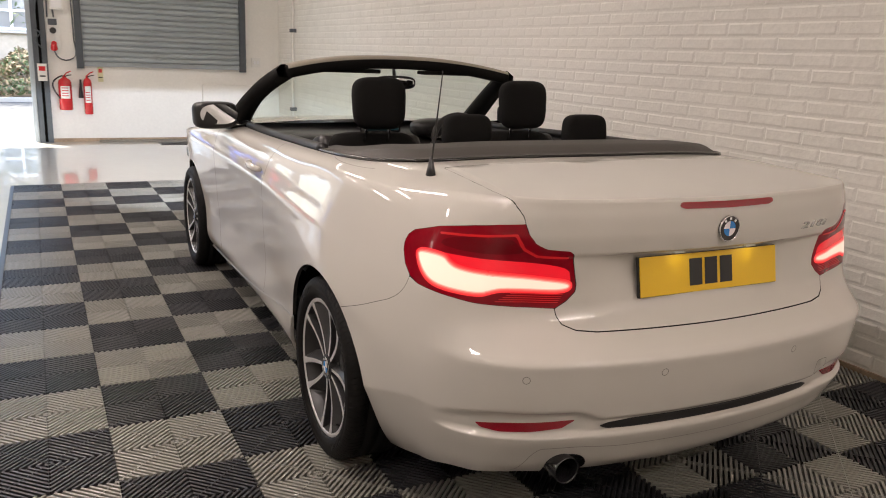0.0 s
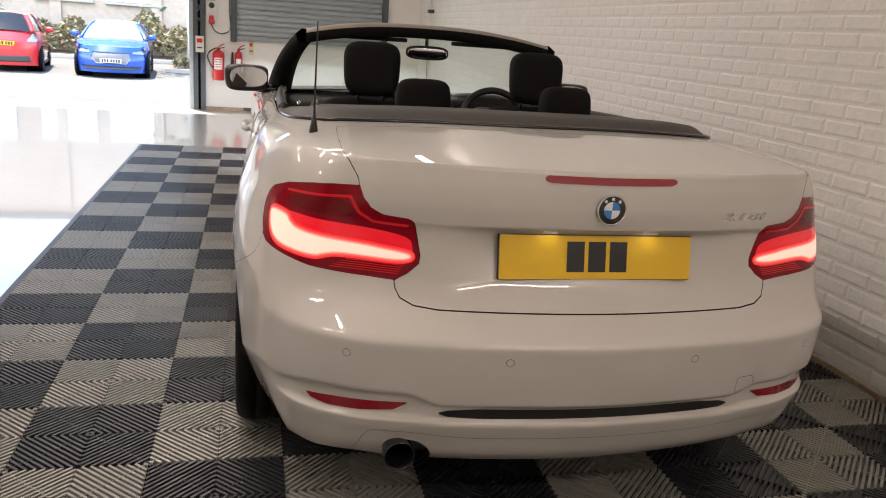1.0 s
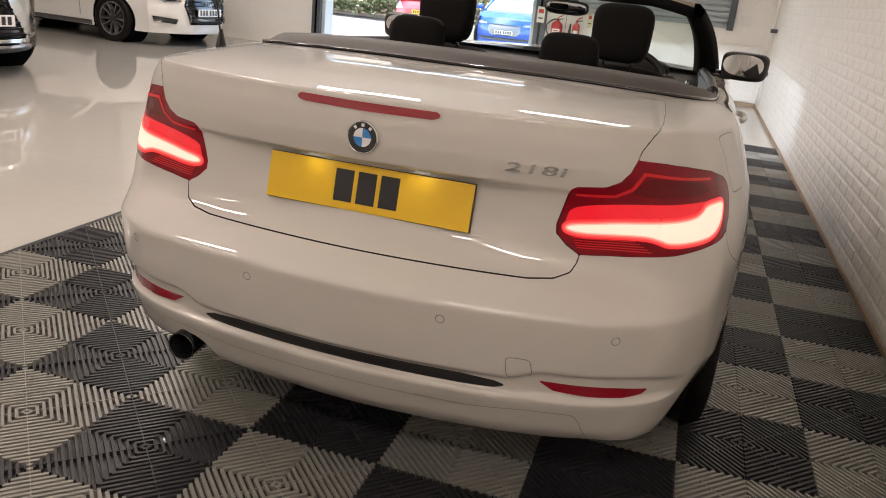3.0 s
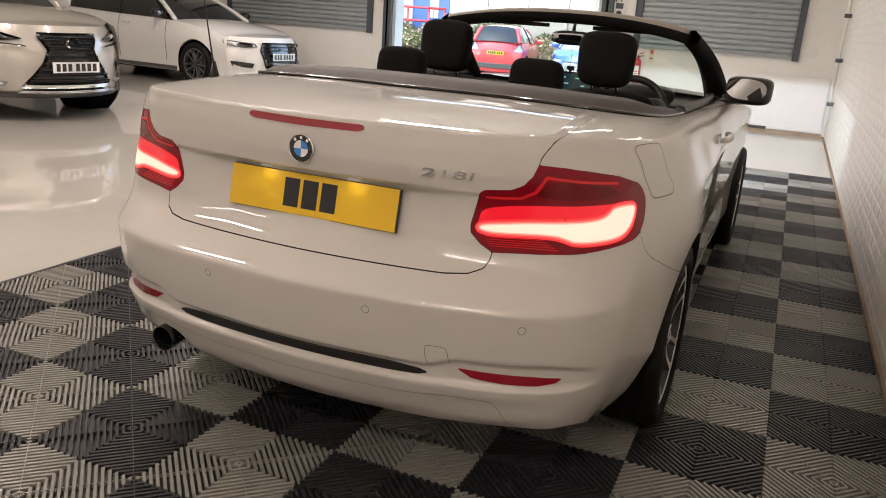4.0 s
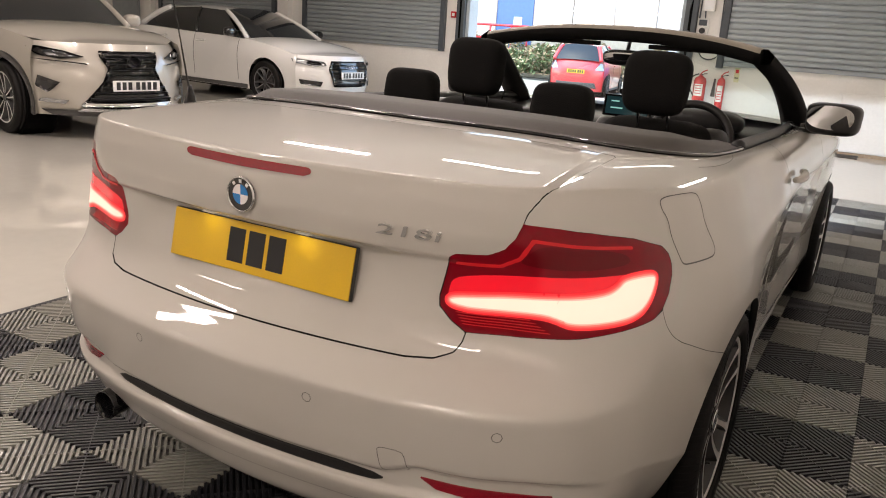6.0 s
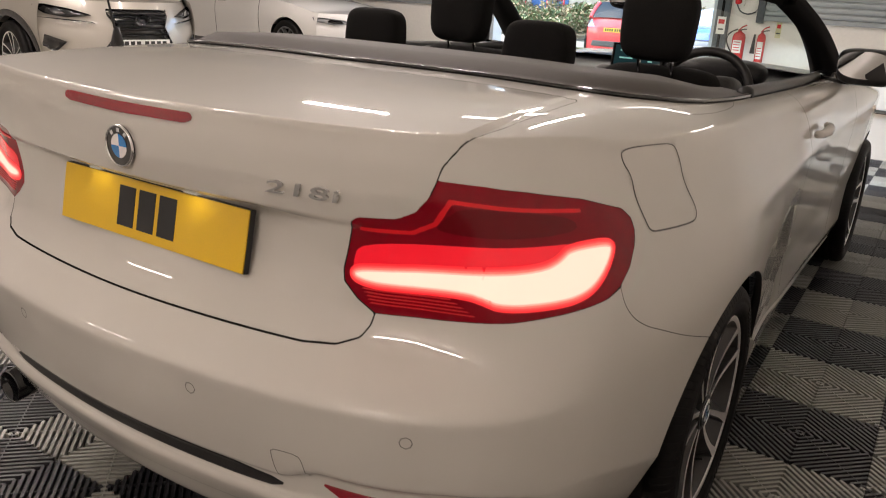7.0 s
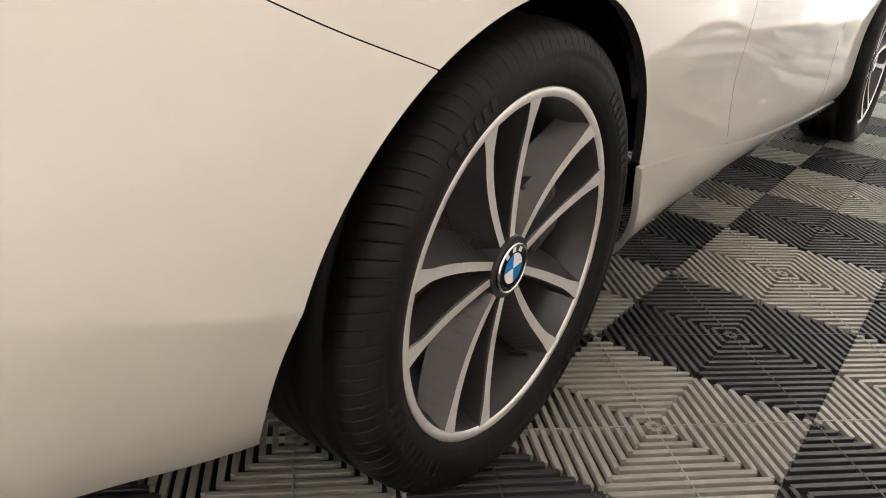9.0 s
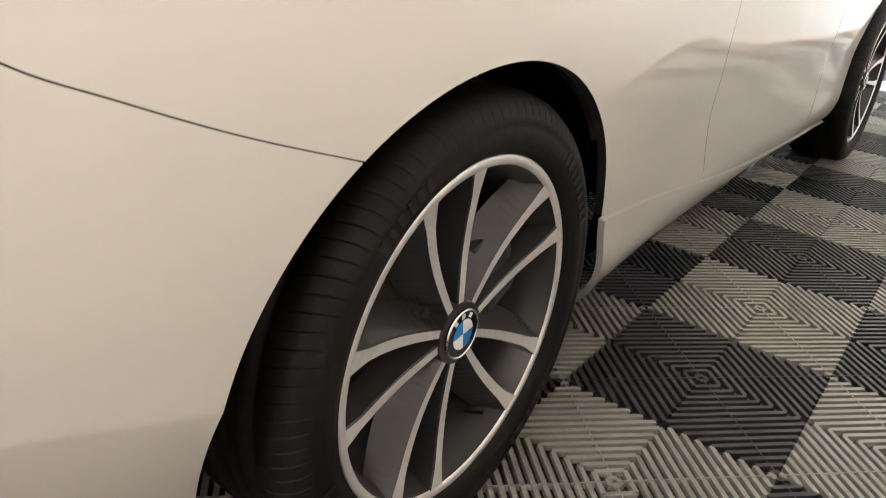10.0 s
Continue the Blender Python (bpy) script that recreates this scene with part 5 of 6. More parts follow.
wall_box("sign", "small white and red sign on the door guide", "sign", -1.665, -1.55, 0.82, 1.05, M_LABEL, 0.006, NORTH - 0.105, (("plain_bar", 0, 0.05, 0.08, 0.06, 0.002, M_RED), ("plain_bar", 0, -0.05, 0.07, 0.02, 0.002, M_DARKBAR)))
wall_box("sign", "small yellow and white fire notice on the wall", "sign", -0.915, -0.845, 0.82, 1.02, M_NOTICE, 0.005, NORTH, (("plain_bar", 0, 0.05, 0.045, 0.05, 0.002, M_RED), ("plain_bar", 0, -0.04, 0.05, 0.015, 0.002, M_DARKBAR)))
wall_box("light_switch", "white double wall switch beside the shutter", "switch", 1.24, 1.37, 1.08, 1.22, M_LABEL, 0.035, NORTH, (("rocker", -0.025, 0, 0.03, 0.05, 0.006, M_WHITE), ("rocker", 0.025, 0, 0.03, 0.05, 0.006, M_WHITE)))
wall_box("alarm_point", "small red fire alarm call point on the wall", "alarm", -5.53, -5.44, 1.46, 1.56, M_RED, 0.05, NORTH, (("glass_face", 0, 0, 0.05, 0.05, 0.003, M_LABEL),))
wall_box("switch_box", "white electrical box with cables above the extinguishers", "box", -1.46, -1.30, 1.76, 2.05, M_LABEL, 0.09, NORTH, (("lid", 0, 0, 0.13, 0.24, 0.006, M_WHITE),))
sock = wall_box("power_socket", "industrial socket panel with black knob and red plug", "socket", -1.52, -1.36, 1.20, 1.66, M_LABEL, 0.04, NORTH, (("isolator_plate", 0, 0.17, 0.11, 0.08, 0.01, M_DARKFRAME),))
bm = bmesh.new()
cyl(bm, 0.042, 0.036, 0.05, pose(0, -0.065, 0.06, 90), 24)
part("knob", bm, M_BLACK_PLASTIC, sock)
bm = bmesh.new()
cyl(bm, 0.046, 0.034, 0.11, pose(0.0, -0.085, -0.14, 50), 20)
part("plug", bm, M_RED, sock)
for name, pts in (("power_cable", [(-1.44, NORTH - 0.10, 1.22), (-1.40, NORTH - 0.07, 1.14), (-1.30, NORTH - 0.03, 1.10), (-1.20, NORTH - 0.02, 1.14), (-1.19, NORTH - 0.02, 1.40), (-1.21, NORTH - 0.02, 2.3)]),
                  ("power_cable", [(-1.42, NORTH - 0.03, 1.66), (-1.43, NORTH - 0.03, 1.77)]), ("power_cable", [(-1.58, NORTH - 0.12, 1.25), (-1.66, NORTH - 0.13, 1.35), (-1.60, NORTH - 0.12, 1.45), (-1.66, NORTH - 0.12, 1.5)]),
                  ("power_cable", [(-1.50, NORTH - 0.03, 1.66), (-1.49, NORTH - 0.03, 2.2), (-1.48, NORTH - 0.03, 3.2)]), ("power_cable", [(-1.64, NORTH - 0.12, 1.75), (-1.58, NORTH - 0.13, 2.2), (-1.58, NORTH - 0.12, 3.0)])):
    v, f = tube(polyline(pts, 30), 0.009, 8)
    tagged(mesh_object(name, v, f, M_DARKFRAME), "thin dark cable looping down the white wall", "cable", "wall cables")
v, f = tube([(EAST - 0.05, 8.9, 0.1), (EAST - 0.05, 8.9, 1.4), (EAST - 0.05, 8.9, 3.3)], 0.02, 10)
pipe = tagged(mesh_object("wall_pipe", v, f, M_WALL), "white painted pipe with clips on the brick wall", "pipe")
for z in (0.5, 1.05, 1.6):
    bm = bmesh.new()
    box(bm, EAST - 0.085, EAST, 8.86, 8.94, z, z + 0.05, 0.006)
    part("pipe_clip", bm, M_DARKFRAME, pipe)

# fixtures for the added fill strips under the ceiling
for lx, ly, lr, power, wide in STRIPS:
    e = empty("strip_fill_light", pose(lx, ly, TOP, 0, 0, lr))
    tagged(e, "long white LED strip light under the unseen ceiling, added as fill", "light", "strip lights")
    bm = bmesh.new()
    box(bm, -0.78, 0.78, -wide / 2 - 0.015, wide / 2 + 0.015, -0.05, 0.0, 0.006)
    part("housing", bm, M_LABEL, e)
    bm = bmesh.new()
    box(bm, -0.75, 0.75, -wide / 2, wide / 2, -0.065, -0.051, 0.005)
    part("diffuser", bm, M_DIFFUSER, e)

# painted brick wall on the east side
BL, BH, JT = 0.215, 0.065, 0.010
bm = bmesh.new()
box(bm, EAST, EAST + 0.3, SOUTH, NORTH + 0.25, -0.02, TOP)
wall_east = structure("wall_east", bm, M_MORTAR, "white painted brick wall with uneven courses")
bm = bmesh.new()
box(bm, EAST - 0.014, EAST - 0.001, SOUTH, NORTH, -0.018, 0.022, 0.003)
structure("baseboard", bm, M_DIRT, "reddish unpainted strip at the brick wall's foot")


def brick_shape(length, seed):
    rng = random.Random(seed)
    d, b = 0.0024 + rng.uniform(-0.0009, 0.0009), 0.010
    j = lambda k: rng.uniform(-k, k)
    back = [(0, j(0.001), j(0.001)), (0, length + j(0.001), j(0.001)), (0, length + j(0.001), BH + j(0.001)), (0, j(0.001), BH + j(0.001))]
    front = [(-d + j(0.0006), b + j(0.003), b + j(0.002)), (-d + j(0.0006), length - b + j(0.003), b + j(0.002)), (-d + j(0.0006), length - b + j(0.003), BH - b + j(0.002)), (-d + j(0.0006), b + j(0.003), BH - b + j(0.002))]
    return back + front, [(4, 7, 6, 5), (0, 4, 5, 1), (1, 5, 6, 2), (2, 6, 7, 3), (3, 7, 4, 0)]


shapes = []
for k in range(10):
    v, f = brick_shape(BL, k)
    ob = mesh_object("brick", v, f, M_BRICK, None, False)
    shapes.append(ob.data)
    bpy.data.objects.remove(ob)
rest_v, rest_f = [], []
rng = random.Random(5)
for row in range(36):
    y = -3.0 - (row % 2) * (BL + JT) / 2
    z = 0.03 + row * (BH + JT)
    while y < NORTH - 0.02:
        ln = min(BL, NORTH - 0.01 - y)
        if ln > 0.05:
            if 0.9 < y < 4.3 and 4 <= row < 24 and ln == BL:
                ob = new("brick", shapes[rng.randrange(10)])
                ob.parent = wall_east
                ob.location = (EAST - 0.0005, y, z)
            else:
                v, f = brick_shape(ln, rng.randrange(40))
                o = len(rest_v)
                rest_v += [(a + EAST - 0.0005, b + y, c + z) for a, b, c in v]
                rest_f += [tuple(i + o for i in q) for q in f]
        y += BL + JT
tagged(mesh_object("brick_courses", rest_v, rest_f, M_BRICK, wall_east, False), kind="stuff")

# ---------------------------------------------------------------- the other parked cars
def patch(name, outline, surf, mat, parent, step=0.03, lift=0.0, label=""):
    """A piece cut by an outline out of a surface given as surf(u, v) -> points."""
    poly = resample(np.array(outline, float), step * 0.7)
    gx, gy = np.meshgrid(np.arange(poly[:, 0].min(), poly[:, 0].max(), step), np.arange(poly[:, 1].min(), poly[:, 1].max(), step))
    g = np.stack([gx.ravel() + 1e-4, gy.ravel() + 1e-4], 1)
    g = g[inside(poly, g)]
    if len(g):
        g = g[(((g[:, None] - poly[None]) ** 2).sum(-1).min(1)) > (0.45 * step) ** 2]
    pts = np.vstack([poly, g])
    n = len(poly)
    cv, _, cf, *_ = geometry.delaunay_2d_cdt([Vector(p) for p in pts], [(i, (i + 1) % n) for i in range(n)], [], 0, 1e-7)
    pts = np.array([tuple(v) for v in cv])
    tri = np.array([f for f in cf if len(f) == 3])
    tri = tri[inside(poly, pts[tri].mean(1))]
    p = surf(pts[:, 0], pts[:, 1])
    if lift:
        d = 0.004
        nn = np.cross(surf(pts[:, 0] + d, pts[:, 1]) - surf(pts[:, 0] - d, pts[:, 1]), surf(pts[:, 0], pts[:, 1] + d) - surf(pts[:, 0], pts[:, 1] - d))
        p = p + lift * nn / np.maximum(np.linalg.norm(nn, axis=1), 1e-9)[:, None]
        back = p[:n] - abs(lift) * 1.5 * (nn / np.maximum(np.linalg.norm(nn, axis=1), 1e-9)[:, None])[:n]
        off = len(p)
        p = np.vstack([p, back])
        rim = [(i, (i + 1) % n, off + (i + 1) % n, off + i) for i in range(n)]
    else:
        rim = []
    return mesh_object(name, p, [tuple(t) for t in tri] + rim, mat, parent, True, label)


def road_car(label, group, m, C):
    """A parked car from a few numbers: half-width, wheel places, and the lines of bonnet, belt and roof along its length."""
    e = empty("parked_car", m)
    tagged(e, label, "car", group)
    W, zs, yf, yr, axles, R = C["W"], C["sill"], C["front"], C["rear"], C["axles"], C["R"]
    top = hermite(*zip(*C["shoulder"]))
    nose_b, tail_b = C.get("nose", 0.35), C.get("tail", 0.25)
    ysf, ysr = yf - nose_b, yr + tail_b

    def side_x(y, z):
        t = top(y)
        k = np.clip((z - zs) / (t - zs), 0, 1)
        bulge = 1 - 0.05 * (1 - k) ** 2 - 0.075 * k**3 - 0.012 * np.sin(2 * np.pi * k)
        plan = 1 - 0.10 * smoothstep(ysf - 0.7, ysf, y) ** 2 - 0.09 * (1 - smoothstep(ysr, ysr + 0.7, y)) ** 2
        return W * bulge * plan

    def right(y, z):
        return np.stack([side_x(y, z), y, z], -1)

    def left(y, z):
        return np.stack([-side_x(y, z), y, z], -1)

    def nose(x, z):
        wf = side_x(np.full_like(x, ysf), z)
        u = np.clip(np.abs(x) / wf, 0, 1)
        k = np.clip((z - zs) / (top(ysf) - zs), 0, 1.2)
        lean = C.get("lean", 0.10)
        y = ysf + nose_b * (1 - u**C.get("np", 2.6)) - lean * k**2.5 - 0.07 * (1 - k) ** 3
        return np.stack([x, y, z], -1)

    def tail(x, z):
        wf = side_x(np.full_like(x, ysr), z)
        u = np.clip(np.abs(x) / wf, 0, 1)
        k = np.clip((z - zs) / (top(ysr) - zs), 0, 1.2)
        return np.stack([x, ysr - tail_b * (1 - u**3) + 0.10 * k**3 + 0.06 * (1 - k) ** 3, z], -1)

    paint, trim = C["paint"], C.get("clad", M_CLAD)
    ra = R + 0.045

    def arc(y0, a0, a1):
        return [(y0 + ra * math.cos(q), R + ra * math.sin(q)) for q in np.radians(np.linspace(a0, a1, 24))]

    a_lo = math.degrees(math.asin((zs - R) / ra))
    out = [(ysr, zs)] + arc(axles[1], 180 - a_lo, a_lo) + arc(axles[0], 180 - a_lo, a_lo) + [(ysf, zs)] + [(y, float(top(y))) for y in np.linspace(ysf, ysr, 40)]
    for nm, sf in (("side_panel", right), ("side_panel", left)):
        patch(nm, out, sf, paint, e, 0.05)
        for y0 in axles:
            if C.get("arches"):
                ring = arc(y0, 180 - a_lo, a_lo) + [(y0 + (ra + 0.06) * math.cos(q), R + (ra + 0.06) * math.sin(q)) for q in np.radians(np.linspace(a_lo, 180 - a_lo, 24))]
                patch("arch_trim", ring, sf, trim, e, 0.03, 0.012 if sf is right else -0.012)
        for yy in C.get("seams", ()):
            patch("door_gap", [(yy, zs + 0.12), (yy + 0.008, zs + 0.12), (yy + 0.008, float(top(yy)) - 0.01), (yy, float(top(yy)) - 0.01)], sf, M_SHUT, e, 0.05, 0.002 if sf is right else -0.002)
        for yy in C.get("handles", ()):
            zz = float(top(yy)) - 0.13
            patch("door_handle", [(yy, zz), (yy + 0.2, zz + 0.004), (yy + 0.2, zz + 0.03), (yy, zz + 0.026)], sf, paint, e, 0.03, 0.022 if sf is right else -0.022)
        if C.get("skirt"):
            patch("side_skirt", [(axles[1] + ra + 0.03, zs + 0.005), (axles[0] - ra - 0.03, zs + 0.005), (axles[0] - ra - 0.03, zs + 0.07), (axles[1] + ra + 0.03, zs + 0.06)], sf, trim, e, 0.04, 0.01 if sf is right else -0.01)
    for nm, sf, y0 in (("front_end", nose, ysf), ("rear_end", tail, ysr)):
        n, k = 41, 22
        u, v = np.meshgrid(np.linspace(-1, 1, n), np.linspace(0, 1, k), indexing="ij")
        z = zs + v * (float(top(y0)) - zs)
        x = u * side_x(np.full_like(z, y0), z)
        fc = grid_faces(n, k)
        mesh_object(nm, sf(x, z).reshape(-1, 3), fc if sf is nose else fc[:, ::-1], paint, e)
    # bonnet, roof and glass
    cw, rf, rb, bw = C["cowl"], C["roof_front"], C["roof_back"], C["back_foot"]
    roof_z, rw = C["roof"], C["roof_w"]

    def edge_w(y):
        return side_x(y, top(y))

    n = 25
    for nm, ya, yb, end in (("bonnet", cw, ysf, nose), ("boot", ysr, bw, tail)):
        u, v = np.meshgrid(np.linspace(-1, 1, n), np.linspace(0, 1, 24), indexing="ij")
        y = ya + (yb - ya) * v
        if nm == "bonnet":
            g = nose(u * edge_w(np.full_like(u, ysf)), np.full_like(u, float(top(ysf))))
            fwd = g[..., 1] - ysf
            y = y + fwd * v**2
        else:
            g = tail(u * edge_w(np.full_like(u, ysr)), np.full_like(u, float(top(ysr))))
            y = y + (g[..., 1] - ysr) * (1 - v) ** 2
        w = edge_w(np.clip(y, ysr, ysf))
        z = top(np.clip(y, ysr, ysf)) + 0.055 * (1 - np.abs(u) ** 2.5) * (np.sin(np.pi * np.clip((0.98 - v) if nm == "bonnet" else v, 0, 0.5)) ** 0.7)
        mesh_object(nm, np.stack([u * w, y, z], -1).reshape(-1, 3), grid_faces(n, 24), paint, e)
    rz = hermite((rb, (rb + rf) / 2, rf), (roof_z - 0.035, roof_z, roof_z - 0.025))

    def roof_pt(u, y):
        return np.stack([u * rw * (1 - 0.04 * np.abs(y - (rf + rb) / 2)), y, rz(y) - 0.055 * np.abs(u) ** 3], -1)

    u, v = np.meshgrid(np.linspace(-1, 1, n), np.linspace(rb, rf, 20), indexing="ij")
    mesh_object("roof", roof_pt(u, v).reshape(-1, 3), grid_faces(n, 20), paint, e)

    def foot_line(u, y0, bow):
        w = float(edge_w(np.array([y0]))[0]) - 0.05
        return np.stack([u * w, y0 + bow * (1 - u**2), np.full_like(u, float(top(y0)) + 0.012) + 0.03 * (1 - u**2)], -1)

    for nm, ry, fy, bow in (("windscreen", rf, cw, 0.14), ("rear_window", rb, bw, -0.12)):
        u, v = np.meshgrid(np.linspace(-0.93, 0.93, n), np.linspace(0, 1, 14), indexing="ij")
        a, b = roof_pt(u, np.full_like(u, ry)), foot_line(u, fy, bow)
        g = a * (1 - v[..., None]) + b * v[..., None]
        g[..., 2] += 0.04 * np.sin(np.pi * v)
        mesh_object(nm, g.reshape(-1, 3), grid_faces(n, 14), C.get("glass", M_TINT), e)
        for sd in (-1, 1):
            pa, pb = roof_pt(np.array([sd * 0.97]), np.array([float(ry)]))[0], foot_line(np.array([sd * 1.0]), fy, bow)[0]
            t = np.linspace(0, 1, 14)[:, None]
            pts = pa * (1 - t) + pb * t
            pts[:, 2:3] += 0.035 * np.sin(np.pi * t)
            vv, ff = tube(pts, 0.036 if nm == "windscreen" else 0.06, 8)
            mesh_object("roof_pillar", vv, ff, paint, e)
    for sd in (-1, 1):
        k = 24
        yt, yb = np.linspace(rb + 0.02, rf, k), np.linspace(bw + 0.12, cw - 0.12, k)
        a = roof_pt(np.full(k, sd * 0.985), yt)
        b = np.stack([sd * (edge_w(yb) - 0.035), yb, top(yb) + 0.004], -1)
        v = np.linspace(0, 1, 8)[None, :, None]
        g = a[:, None] * (1 - v) + b[:, None] * v
        g[..., 0] += sd * 0.03 * np.sin(np.pi * v[..., 0])
        fc = grid_faces(k, 8)
        mesh_object("side_window", g.reshape(-1, 3), fc, C.get("glass", M_TINT), e)
        q = min(range(k), key=lambda i: abs(yb[i] - C["b_pillar"]))
        vv, ff = tube(g[q] + (sd * 0.004, 0, 0), 0.02, 6)
        mesh_object("door_pillar", vv, ff, M_GLOSS_BLACK, e)
        vv, ff = tube(np.stack([b[:, 0] + sd * 0.004, b[:, 1], b[:, 2] + 0.006], 1), 0.008, 6)
        mesh_object("window_trim", vv, ff, C.get("bright", M_CHROME), e)
        if C.get("mirror_y"):
            my = C["mirror_y"]
            mx = float(edge_w(np.array([my]))[0])
            pillow("door_mirror", pose(sd * (mx + 0.11), my, float(top(my)) + 0.085), (0.20, 0.13, 0.14), C.get("mirror_mat", paint), e, (3, 3, 3))
        for y0 in axles:
            bm = bmesh.new()
            cyl(bm, ra - 0.002, ra - 0.002, 0.30, pose(sd * (W - 0.24), y0, R, 0, 90, 0), 32)
            part("wheel_housing", bm, M_INNER, e)
    bm = bmesh.new()
    box(bm, -W + 0.16, W - 0.16, yr + 0.6, yf - 0.8, zs - 0.03, zs + 0.25)
    part("underbody", bm, M_INNER, e)
    for sd in (-1, 1):
        for y0 in axles:
            make_wheel("wheel", e, pose(sd * (W - 0.115), y0, R, 0, 0, 0 if sd > 0 else 180), C.get("spokes", 5), C.get("first", 90), R, R * 0.71, 0.21, C.get("wheel_face", M_ALLOY), False, False)
    return e, nose, tail, right, left


def plate_on(e, sf, xc, zc, w=0.50, h=0.105, mat=M_WHITE, bars=7, lift=0.02, back=False):
    y = float(sf(np.array([xc]), np.array([zc]))[0][1]) + (lift if not back else -lift)
    pl = part("number_plate", box(bmesh.new(), xc - w / 2, xc + w / 2, y - 0.006, y + 0.006, zc - h / 2, zc + h / 2, 0.002), mat, e)
    cw = w * 0.86 / bars
    for k in range(bars):
        x = xc - w * 0.43 + cw * k + (cw * 0.35 if k >= bars - 3 else 0)
        part("plain_bar", box(bmesh.new(), x, x + cw * 0.68, y + (0.0065 if not back else -0.0075), y + (0.0075 if not back else -0.0065), zc - h * 0.36, zc + h * 0.36), M_DARKBAR, pl)
    return y


def both(fn, pts):
    """Calls fn with an outline and with its mirror image."""
    q = np.array(pts, float)
    fn(q)
    fn((q * (-1, 1))[::-1])


# silver crossover with a tall dark grille
suv, nose, tail, right, left = road_car("silver crossover car with a large dark slatted grille", "parked cars inside", pose(-6.42, 3.55, -0.018, 0, 0, -100), dict(
    W=0.925, sill=0.24, front=0.93, rear=-3.65, axles=(0.0, -2.66), R=0.355, nose=0.46, tail=0.3, lean=0.16, np=2.3, paint=M_SILVER, arches=True, skirt=True,
    shoulder=((-3.65, 1.05), (-3.0, 1.10), (-1.8, 1.07), (-0.75, 1.06), (-0.3, 1.05), (0.2, 0.99), (0.5, 0.93)), cowl=-0.62, roof_front=-1.35, roof_back=-3.0, back_foot=-3.25,
    roof=1.645, roof_w=0.60, b_pillar=-1.7, seams=(-0.72, -1.75), handles=(-1.65,), mirror_y=-0.82, glass=M_TINT, spokes=5, wheel_face=M_MACHINED))
patch("grille_frame", [(-0.30, 0.86), (0.30, 0.86), (0.30, 0.80), (0.245, 0.70), (0.30, 0.58), (0.47, 0.36), (0.47, 0.33), (-0.47, 0.33), (-0.47, 0.36), (-0.30, 0.58), (-0.245, 0.70), (-0.30, 0.80)], nose, M_CHROME, suv, 0.03, -0.012)
patch("grille", [(-0.275, 0.845), (0.275, 0.845), (0.275, 0.80), (0.222, 0.70), (0.275, 0.58), (0.44, 0.375), (-0.44, 0.375), (-0.275, 0.58), (-0.222, 0.70), (-0.275, 0.80)], nose, M_GLOSS_BLACK, suv, 0.03, -0.016)
for k in range(8):
    z = 0.405 + 0.055 * k
    w = float(np.interp(z, (0.37, 0.58, 0.70, 0.80), (0.43, 0.265, 0.215, 0.265)))
    patch("grille_slat", [(-w, z), (w, z), (w, z + 0.018), (-w, z + 0.018)], nose, M_ALLOY, suv, 0.03, -0.026)
patch("emblem", [(0.062 * math.cos(q), 0.755 + 0.045 * math.sin(q)) for q in np.linspace(0, 2 * math.pi, 24, endpoint=False)], nose, M_CHROME, suv, 0.02, -0.036)
patch("emblem_centre", [(0.046 * math.cos(q), 0.755 + 0.031 * math.sin(q)) for q in np.linspace(0, 2 * math.pi, 24, endpoint=False)], nose, M_ALLOY, suv, 0.02, -0.040)
plate_on(suv, nose, 0.0, 0.545, lift=0.05)
both(lambda q: patch("headlamp", q, nose, M_GLOSS_BLACK, suv, 0.03, -0.012 if q[0, 0] > 0 else -0.012), [(0.42, 0.80), (0.60, 0.775), (0.74, 0.80), (0.80, 0.865), (0.72, 0.88), (0.55, 0.845)])
both(lambda q: patch("headlamp_lens", q, nose, M_LAMPGLASS, suv, 0.02, -0.018), [(0.60, 0.80), (0.67, 0.795), (0.70, 0.83), (0.64, 0.845)])
both(lambda q: patch("lamp_streak", q, nose, M_CHROME, suv, 0.03, -0.016), [(0.40, 0.725), (0.62, 0.745), (0.78, 0.765), (0.62, 0.757), (0.42, 0.74)])
both(lambda q: patch("side_intake", q, nose, M_GLOSS_BLACK, suv, 0.03, -0.01), [(0.62, 0.56), (0.76, 0.62), (0.78, 0.52), (0.70, 0.46)])
both(lambda q: patch("fog_lamp", q, nose, M_LAMPGLASS, suv, 0.03, -0.012), [(0.56, 0.395), (0.74, 0.41), (0.76, 0.375), (0.58, 0.36)])
patch("lower_trim", [(-0.46, 0.33), (0.46, 0.33), (0.50, 0.305), (-0.50, 0.305)], nose, M_CHROME, suv, 0.03, -0.03)
patch("lower_apron", [(-0.74, 0.30), (0.74, 0.30), (0.66, 0.245), (-0.66, 0.245)], nose, M_CLAD, suv, 0.03, -0.01)

